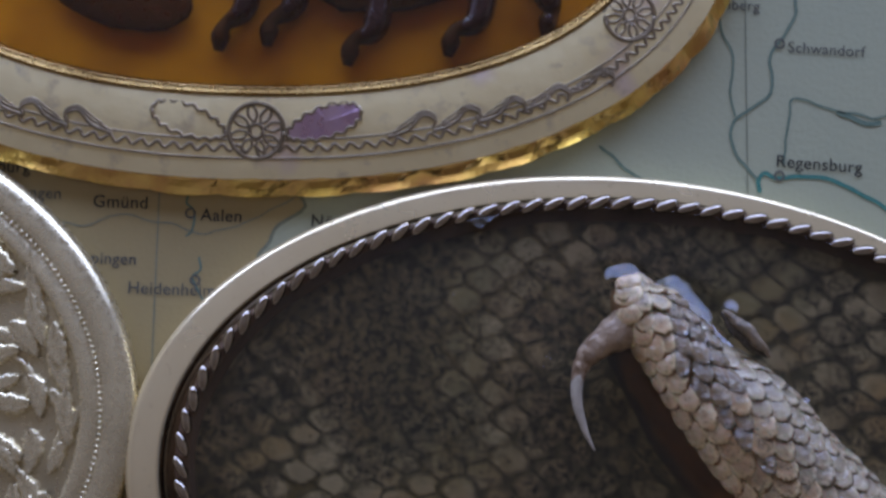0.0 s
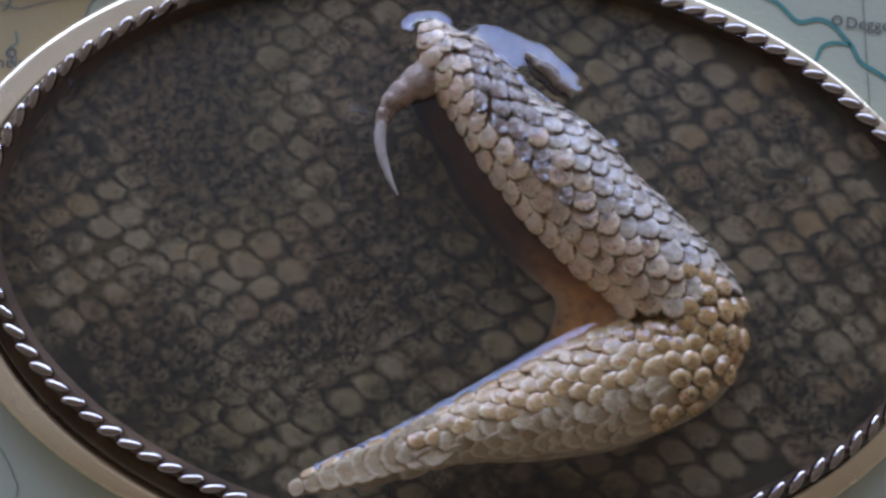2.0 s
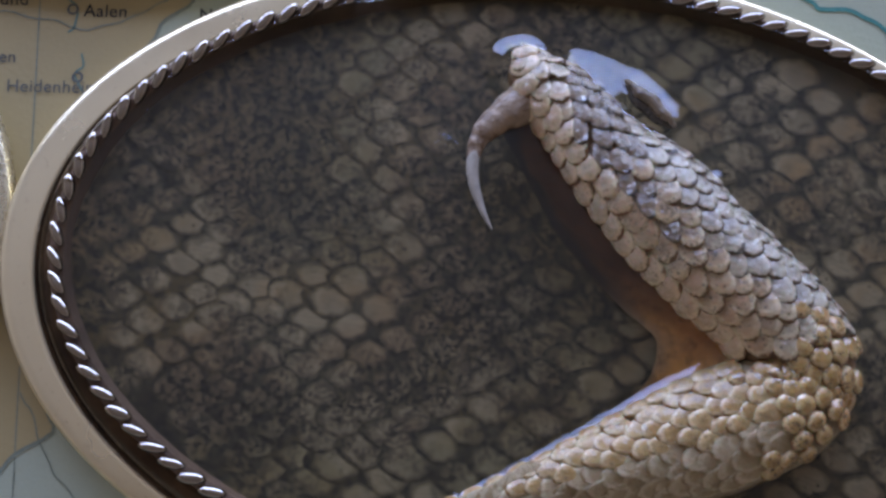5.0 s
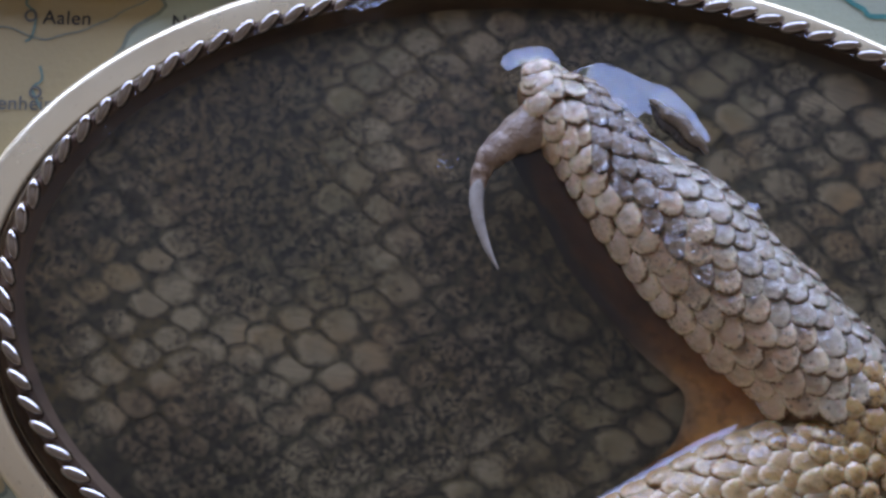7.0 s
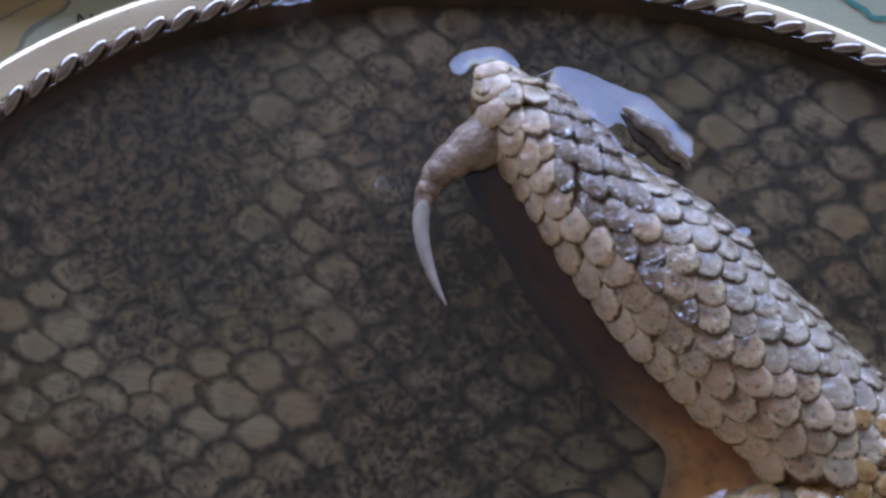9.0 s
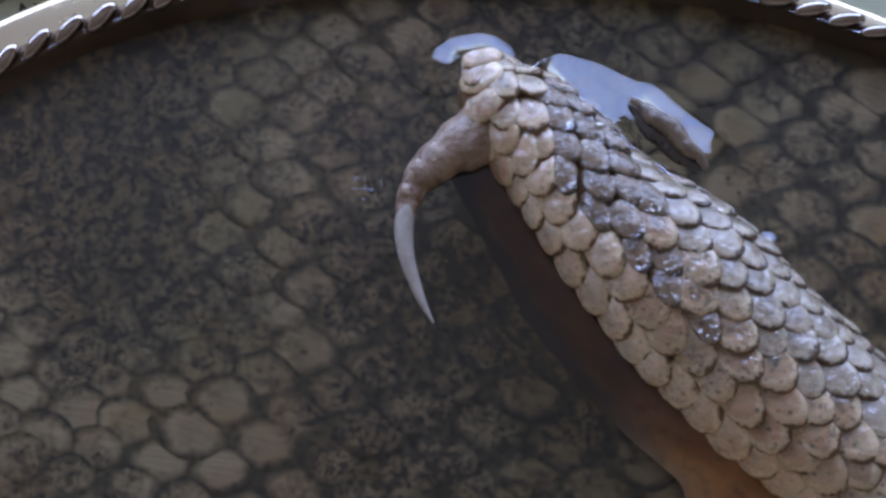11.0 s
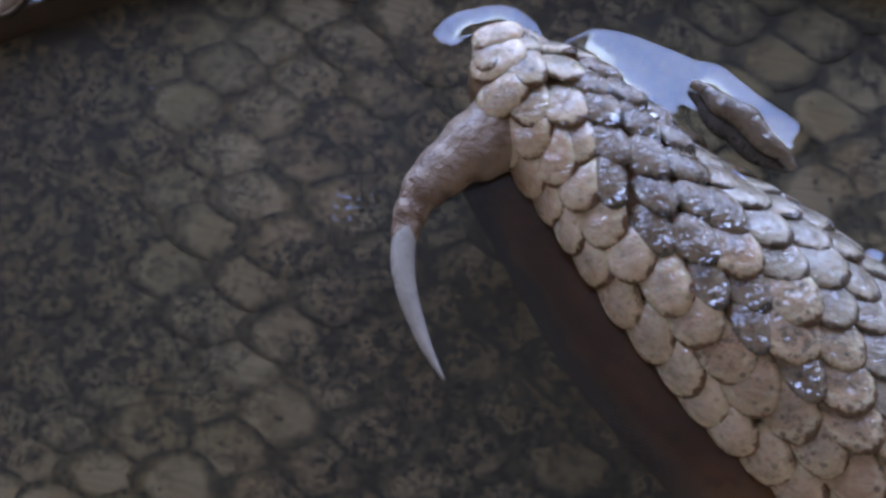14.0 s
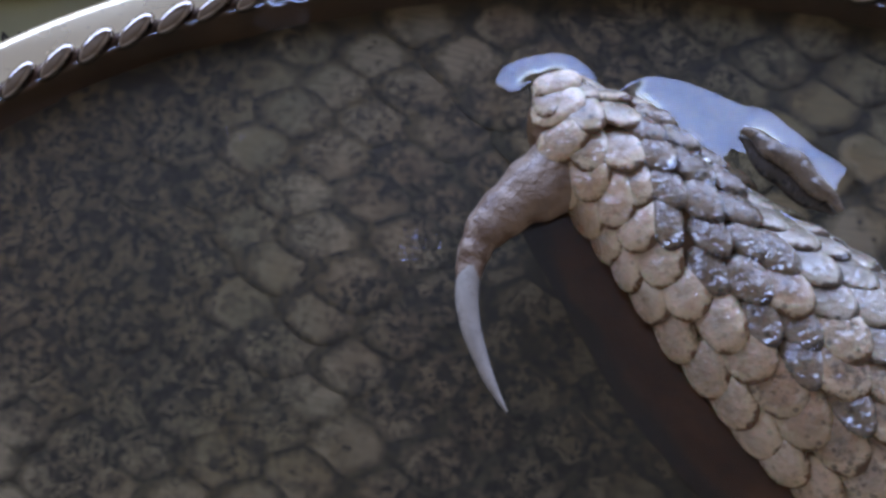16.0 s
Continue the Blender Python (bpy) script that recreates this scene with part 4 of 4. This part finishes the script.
def resin_surface():
    rings, n = 250, 860
    a, b = A - 0.05, B - 0.05
    f = np.sqrt(np.linspace(0.00002, 1, rings))[:, None]
    t = np.linspace(0, 2 * math.pi, n, endpoint=False)[None, :]
    x, y = a * f * np.cos(t), b * f * np.sin(t)
    z = TOP + 0.14 * (1 - f ** 2) ** 0.7 + 0 * x
    g, s = edge_gap(upper, x, y, 0.0, 0.03)
    p, q = at(4.16, -0.71), at(4.075, -0.86)
    t0 = np.clip(((x - p.x) * (q.x - p.x) + (y - p.y) * (q.y - p.y)) / ((q - p).length_squared), 0, 1)
    flank = np.hypot(x - p.x - t0 * (q.x - p.x), y - p.y - t0 * (q.y - p.y)) - 0.125 + 0.10 * t0
    rise = draw_up(np.minimum(g + 0.045, flank), 0.155, 0.62, 0.30)
    g, s = edge_gap(upper, x, y, 0.22, 0.60)
    o, e = at(4.61, -0.62), at(5.52, -1.44)
    along = ((x - o.x) * (e.x - o.x) + (y - o.y) * (e.y - o.y)) / (e - o).length
    width = np.interp(along, [-0.06, 0.04, 0.22, 0.55, 0.85, 1.10, 1.3, 1.6], [0.02, 0.22, 0.29, 0.38, 0.44, 0.42, 0.26, 0.02])
    rise = np.maximum(rise, np.where(s > 0, draw_up(g, width, 0.50, 0.32), 0))
    p, q = at(5.20, -0.98), at(5.50, -1.27)
    t0 = np.clip(((x - p.x) * (q.x - p.x) + (y - p.y) * (q.y - p.y)) / ((q - p).length_squared), 0, 1)
    g = np.hypot(x - p.x - t0 * (q.x - p.x), y - p.y - t0 * (q.y - p.y)) - 0.10
    beyond = np.clip(((q.x - p.x) * (y - p.y) - (q.y - p.y) * (x - p.x)) / (q - p).length / 0.10 + 0.5, 0, 1)
    rise = np.maximum(rise, draw_up(g, 0.03 + 0.12 * beyond, 0.55, 0.32))
    g, s = edge_gap(lower, x, y, 0.10, 0.70)
    rise = np.maximum(rise, np.where(s > 0, draw_up(g, 0.10, 0.85, 0.50), 0))
    for px, py, r in ((5.92, -1.76, 0.015), (6.88, -2.96, 0.05), (2.87, -0.10, 0.05)):
        p = at(px, py)
        rise = np.maximum(rise, draw_up(np.hypot((x - p.x) * 0.8, y - p.y) - r, 0.085, 0.75, 0.30))
    z = z + rise
    verts = [(float(p) * CM, float(q) * CM, float(r) * CM) for p, q, r in zip(x.ravel(), y.ravel(), z.ravel())]
    faces = [(i * n + j, (i + 1) * n + j, (i + 1) * n + (j + 1) % n, i * n + (j + 1) % n) for i in range(rings - 1) for j in range(n)]
    faces.append(tuple(range(n)))
    me = bpy.data.meshes.new("resin")
    me.from_pydata(verts, [], faces)
    me.materials.append(M["resin"])
    for p in me.polygons:
        p.use_smooth = True
    ob = new("resin", me)
    ob.parent = buckle
    ob.visible_shadow = False
    return tagged(ob, "clear glossy resin drawn up round the head")


resin_surface()


# bubbles and beads of resin
def bubble(x, y, r, z=0.63, flat=0.6):
    """A hollow bubble shows as a thin raised ring round a shallow cap."""
    rings = [[(k * r * math.cos(2 * math.pi * i / 18), k * r * math.sin(2 * math.pi * i / 18), h * r * flat) for i in range(18)] for k, h in ((1.0, -0.3), (1.0, 0.0), (0.96, 0.22), (0.86, 0.30), (0.78, 0.22), (0.72, 0.12), (0.3, 0.10))]
    bm = loft(rings, caps=False)
    bmesh.ops.transform(bm, matrix=Matrix.Translation(at(x, y, z)), verts=bm.verts)
    ob = part("bubble", bm, M["bubble"], buckle, "small clear bubble in the resin")
    ob.visible_shadow = False


for i in range(10):
    bubble(3.49 + 0.055 * (i % 4) + random.uniform(-0.02, 0.02), -1.36 - 0.055 * (i // 4) + random.uniform(-0.015, 0.015), random.uniform(0.016, 0.027), 0.64, 1.1)
for i in range(7):
    bubble(7.70 + random.uniform(-0.09, 0.09), -2.06 + random.uniform(-0.09, 0.09), random.uniform(0.015, 0.03))
for x, y, r in ((2.87, -0.10, 0.07), (0.89, -1.14, 0.035), (3.47, -2.34, 0.022), (2.62, -0.80, 0.016), (2.70, -0.84, 0.012)):
    bubble(x, y, r)


# ---- the embossed silver buckle ----
silver = thing("belt_buckle", (-4.62, -2.0, 0), "oval silver belt buckle embossed with leaves on the map", "belt buckle", "belt buckles")
SA, SB = 4.2, 3.17
part("frame", rim([(0.06, 0.0), (0.0, 0.06), (0.0, 0.16), (0.03, 0.21), (0.10, 0.245), (0.27, 0.30), (0.30, 0.28)], SA, SB, 200), M["silver_bright"], silver, "smooth silver outer band")
part("inner_band", rim([(0.30, 0.28), (0.33, 0.275), (0.36, 0.30), (0.46, 0.325), (0.50, 0.31), (0.53, 0.25)], SA, SB, 200), M["silver_bright"], silver, "stepped inner band")
part("field", disc(SA - 0.52, SB - 0.52, 0.25, 14, 100, 2.0, lambda x, y: 0.03 * (1 - (x / SA) ** 2 - (y / SB) ** 2)), M["silver_field"], silver, "hammered silver field")
notch = [p for p in oval(SA - 0.315, SB - 0.315, 320)]
bm = bmesh.new()
for x, y in notch:
    m = Matrix.Translation((x, y, 0.278)) @ Matrix.Rotation(math.atan2(y / SB ** 2, x / SA ** 2), 4, "Z")
    bmesh.ops.create_cube(bm, size=1, matrix=m @ Matrix.Diagonal((0.035, 0.030, 0.03, 1)))
tagged(part("milled_ring", bm, M["silver_bright"], silver, "fine milled ring"), kind="stuff")


def leaf(length, width, height, curl):
    """A pinnate embossed leaf, raised, with a sunken midrib and notched edge."""
    bm = bmesh.new()
    rows = []
    for i in range(13):
        f = i / 12
        w = width * math.sin(math.pi * min(1, f * 0.93 + 0.05)) ** 0.7 * (1 - 0.22 * (i % 3 == 0)) / 2
        cx, cy = length * f, curl * length * f * f
        rows.append([bm.verts.new((cx, cy + w * s, h * height)) for s, h in ((-1, -0.2), (-0.8, 0.6), (-0.4, 1.0), (0, 0.55), (0.4, 1.0), (0.8, 0.6), (1, -0.2))])
    for a, b in zip(rows, rows[1:]):
        for j in range(6):
            bm.faces.new((a[j], b[j], b[j + 1], a[j + 1]))
    bmesh.ops.recalc_face_normals(bm, faces=bm.faces)
    if sum(f.normal.z for f in bm.faces) < 0:
        bmesh.ops.reverse_faces(bm, faces=bm.faces)
    return mesh_of("leaf", bm, M["silver_bright"])


leaves = [leaf(0.62, 0.30, 0.11, 0.3), leaf(0.5, 0.34, 0.12, -0.35), leaf(0.40, 0.24, 0.10, 0.15), leaf(0.75, 0.26, 0.10, -0.5)]
rnd = random.Random(5)
for ring, (k, count) in enumerate(((1.0, 66), (0.90, 56), (0.79, 46), (0.66, 36), (0.50, 26), (0.28, 14))):
    for i in range(count):
        t = 2 * math.pi * (i + 0.5 * (ring % 2)) / count
        x, y = (SA - 0.62) * k * math.cos(t), (SB - 0.62) * k * math.sin(t)
        turn = t + math.pi + (1 if i % 2 else -1) * (0.8 + 0.5 * rnd.random()) + ring
        z = 0.262 + 0.03 * (1 - (x / SA) ** 2 - (y / SB) ** 2)
        piece("leaf", leaves[rnd.randrange(4)], silver, Matrix.LocRotScale((x * CM, y * CM, z * CM), Euler((0, 0, turn)), (0.80, 0.80, 0.42 + 0.2 * rnd.random())))
for i in range(14):
    t = 2 * math.pi * i / 14 + 0.1
    k = 0.93
    keys = []
    for j in range(7):
        tt, kk = t + 0.11 * j * (1 - j * 0.06), k - 0.055 * j + 0.05 * math.sin(j * 1.2)
        keys.append(((SA - 0.68) * kk * math.cos(tt), (SB - 0.68) * kk * math.sin(tt), 0.27, 0.034 - 0.003 * j))
    part("stem", tube(keys, 24, 8), M["silver_bright"], silver)

# ---- the gold-edged buckle with an insect in amber resin ----
gold = thing("belt_buckle", (0.62, 3.32, 0), "engraved silver belt buckle with scalloped gold edge and amber resin", "belt buckle", "belt buckles")
GA, GB, GP = 5.00, 3.16, 2.25
PROFILE = [(0.17, 0.215), (0.26, 0.235), (0.36, 0.252), (0.60, 0.285), (0.94, 0.325), (0.98, 0.315)]
part("frame", rim(PROFILE, GA, GB, 240, GP), M["engraved"], gold, "pale engraved silver frame")
part("inner_lip", rim([(0.98, 0.315), (0.985, 0.33), (1.005, 0.34), (1.02, 0.33), (1.04, 0.31), (1.05, 0.30), (1.06, 0.31), (1.075, 0.30), (1.12, 0.20)], GA, GB, 200, GP), M["lip_gold"], gold, "double gold inner lip")
bm = bmesh.new()
SC = 46
rows = []
n = SC * 8
jit = [random.Random(i).uniform(0.3, 1.25) for i in range(SC)]
for d, z, amp, dz in ((0.12, 0.0, 0, 0), (0.02, 0.04, 0.3, 0), (0.0, 0.10, 1, 0.02), (0.07, 0.16, 1.0, 0.035), (0.13, 0.205, 0.8, 0.02), (0.19, 0.215, 0, 0.0)):
    row = []
    for i, ((x, y), (x2, y2)) in enumerate(zip(oval(GA - d, GB - d, n, GP), oval(GA - d - 0.035, GB - d - 0.035, n, GP))):
        k = amp * abs(math.sin(math.pi * i / 8)) ** 0.8 * jit[i // 8]
        row.append(bm.verts.new((x + (x2 - x) * (1 - k) * (amp > 0), y + (y2 - y) * (1 - k) * (amp > 0), z - dz * math.cos(math.pi * i / 4) * jit[i // 8 - 1])))
    rows.append(row)
for a, b in zip(rows, rows[1:]):
    for i in range(n):
        bm.faces.new((a[i], a[(i + 1) % n], b[(i + 1) % n], b[i]))
bmesh.ops.recalc_face_normals(bm, faces=bm.faces)
part("scalloped_edge", bm, M["gold"], gold, "scalloped gold edge", False)
part("back_plate", disc(GA - 0.15, GB - 0.15, 0.02, 3, 120, GP), M["dark_back"], gold)


def on_frame(x, y):
    """Height of the frame's top at a place of the buckle."""
    r = ((abs(x) / GA) ** GP + (abs(y) / GB) ** GP) ** (1 / GP)
    d = (1 - r) * (GA * abs(x) + GB * abs(y)) / max(abs(x) + abs(y), 0.01)
    return float(np.interp(d, [p[0] for p in PROFILE], [p[1] for p in PROFILE]))


def engrave(pts, r=0.017, name="engraved_line", material=None):
    keys = [(x, y, on_frame(x, y) + 0.001, r) for x, y in pts]
    return part(name, tube(keys, max(8, len(keys) * 3), 6, 0.35), material or M["engraving"], gold)


def band(inset, n):
    return oval(GA - inset, GB - inset, n, GP)


wave = []
for i, ((x, y), (u, v)) in enumerate(zip(band(0.44, 900), band(0.50, 900))):
    k = 0.5 + 0.5 * math.sin(i * 2 * math.pi / 5)
    wave.append((x + (u - x) * k, y + (v - y) * k))
engrave(wave + wave[:1], 0.016, "zigzag_line")
for inset, r in ((0.37, 0.012), (0.55, 0.011)):
    line = band(inset, 240)
    engrave(line + line[:1], r)


def rosette(cx, cy, r):
    engrave([(cx + r * math.cos(a), cy + r * math.sin(a)) for a in (2 * math.pi * i / 16 for i in range(17))], 0.022, "rosette")
    engrave([(cx + r * 0.25 * math.cos(a), cy + r * 0.25 * math.sin(a)) for a in (2 * math.pi * i / 10 for i in range(11))], 0.02, "rosette")
    for i in range(8):
        a = 2 * math.pi * (i + 0.3) / 8
        petal = [(cx + r * (0.30 + 0.6 * s) * math.cos(a + w), cy + r * (0.30 + 0.6 * s) * math.sin(a + w)) for s, w in ((0, 0), (0.5, 0.26), (1, 0.1), (1, -0.1), (0.5, -0.26), (0, 0))]
        engrave(petal, 0.013, "rosette")


def petal_frame(cx, cy, tx, ty, width, flip=1):
    """A leaf-shaped field with a wavy outline from (cx, cy) to (tx, ty)."""
    L = math.hypot(tx - cx, ty - cy)
    ux, uy = (tx - cx) / L, (ty - cy) / L
    pts = []
    for i in range(61):
        t = 2 * math.pi * i / 60
        a, b = 0.5 - 0.5 * math.cos(t), math.sin(t) * (0.55 + 0.45 * math.sin(t / 2)) * width
        wob = 0.018 * math.sin(i * 2 * math.pi / 3.5)
        pts.append((cx + ux * L * a - uy * (b + wob), cy + uy * L * a + ux * (b + wob)))
    engrave(pts, 0.016, "petal_outline")
    if flip < 0:
        bm = bmesh.new()
        for a, b in zip(pts, pts[1:]):
            mid = (cx + ux * L * 0.55, cy + uy * L * 0.55)
            bm.faces.new([bm.verts.new((*p, on_frame(*p) + 0.003)) for p in (mid, a, b)])
        bmesh.ops.recalc_face_normals(bm, faces=bm.faces)
        part("purple_petal", bm, M["purple_field"], gold, "purple petal field")


for sx in (1, -1):
    for sy in (1, -1):
        rosette(sx * 3.72, sy * 1.30, 0.25)
for sy in (1, -1):
    rosette(0.06, sy * 2.52, 0.27)
    for sx in (1, -1):
        petal_frame(0.06 + sx * 0.30, sy * 2.56, 0.06 + sx * 1.02, sy * 2.30, 0.17, -1 if sx > 0 > sy else 1)
        for k in range(5):
            x0 = sx * (1.35 + 0.44 * k)
            y0 = sy * GB * (1 - (abs(x0) / GA) ** GP) ** (1 / GP)
            for off, rr in ((0.0, 0.018), (0.05, 0.012), (0.09, 0.010)):
                s = [(x0 + sx * (0.0 + off), y0 - sy * (0.52 + off)), (x0 + sx * 0.20, y0 - sy * (0.60 + off)), (x0 + sx * 0.34, y0 - sy * (0.74 + off * 0.5)), (x0 + sx * 0.46, y0 - sy * (0.70 + off * 0.4)), (x0 + sx * 0.44, y0 - sy * 0.62)]
                s = [(float(p[0]), float(p[1])) for p in smooth_path(s, 14)]
                engrave(s, rr, "scroll_line")

part("amber_floor", disc(GA - 1.08, GB - 1.08, 0.10, 10, 120, GP), M["amber"], gold, "honey-brown backing under amber resin")
part("amber_resin", disc(GA - 1.06, GB - 1.06, 0.30, 16, 140, GP, lambda x, y: 0.05 * (1 - (x / 3.9) ** 2 - (y / 2.0) ** 2)), M["amber_clear"], gold, "glossy amber resin").visible_shadow = False


def shell(name, c, r, turn, seg=0):
    bm = bmesh.new()
    bmesh.ops.create_uvsphere(bm, u_segments=24, v_segments=14, radius=1)
    for v in bm.verts:
        v.co *= 1 + 0.06 * noise.noise(v.co * 3.1) - (0.05 * abs(math.sin(v.co.x * seg)) if seg else 0)
    m = Matrix.Translation(c) @ Matrix.Rotation(radians(turn), 4, "Z") @ Matrix.Diagonal((*r, 1))
    bmesh.ops.transform(bm, matrix=m, verts=bm.verts)
    return part(name, bm, M["chitin"], gold, "dark shell of the insect")


shell("insect_body", (1.45, -0.85, 0.20), (0.95, 0.42, 0.09), 12, 9)
shell("insect_claw", (-1.35, -1.10, 0.20), (0.78, 0.40, 0.09), -14, 5)
shell("insect_body", (0.1, -0.35, 0.20), (0.8, 0.40, 0.09), 20, 8)
for bx, by, tx, ty in ((-0.05, -0.7, -0.36, -1.70), (0.45, -0.7, 0.12, -1.64), (1.25, -1.0, 0.93, -1.83), (2.3, -0.9, 1.93, -1.72), (2.7, -0.7, 2.9, -1.5)):
    mx, my = bx + (tx - bx) * 0.55 + 0.12, by + (ty - by) * 0.55
    part("insect_leg", tube([(bx, by, 0.20, 0.15), (mx, my, 0.23, 0.13), (tx + 0.07, ty + 0.26, 0.22, 0.075), (tx + 0.02, ty + 0.14, 0.21, 0.10), (tx, ty, 0.18, 0.05)], 26, 10), M["chitin"], gold, "dark red jointed leg")
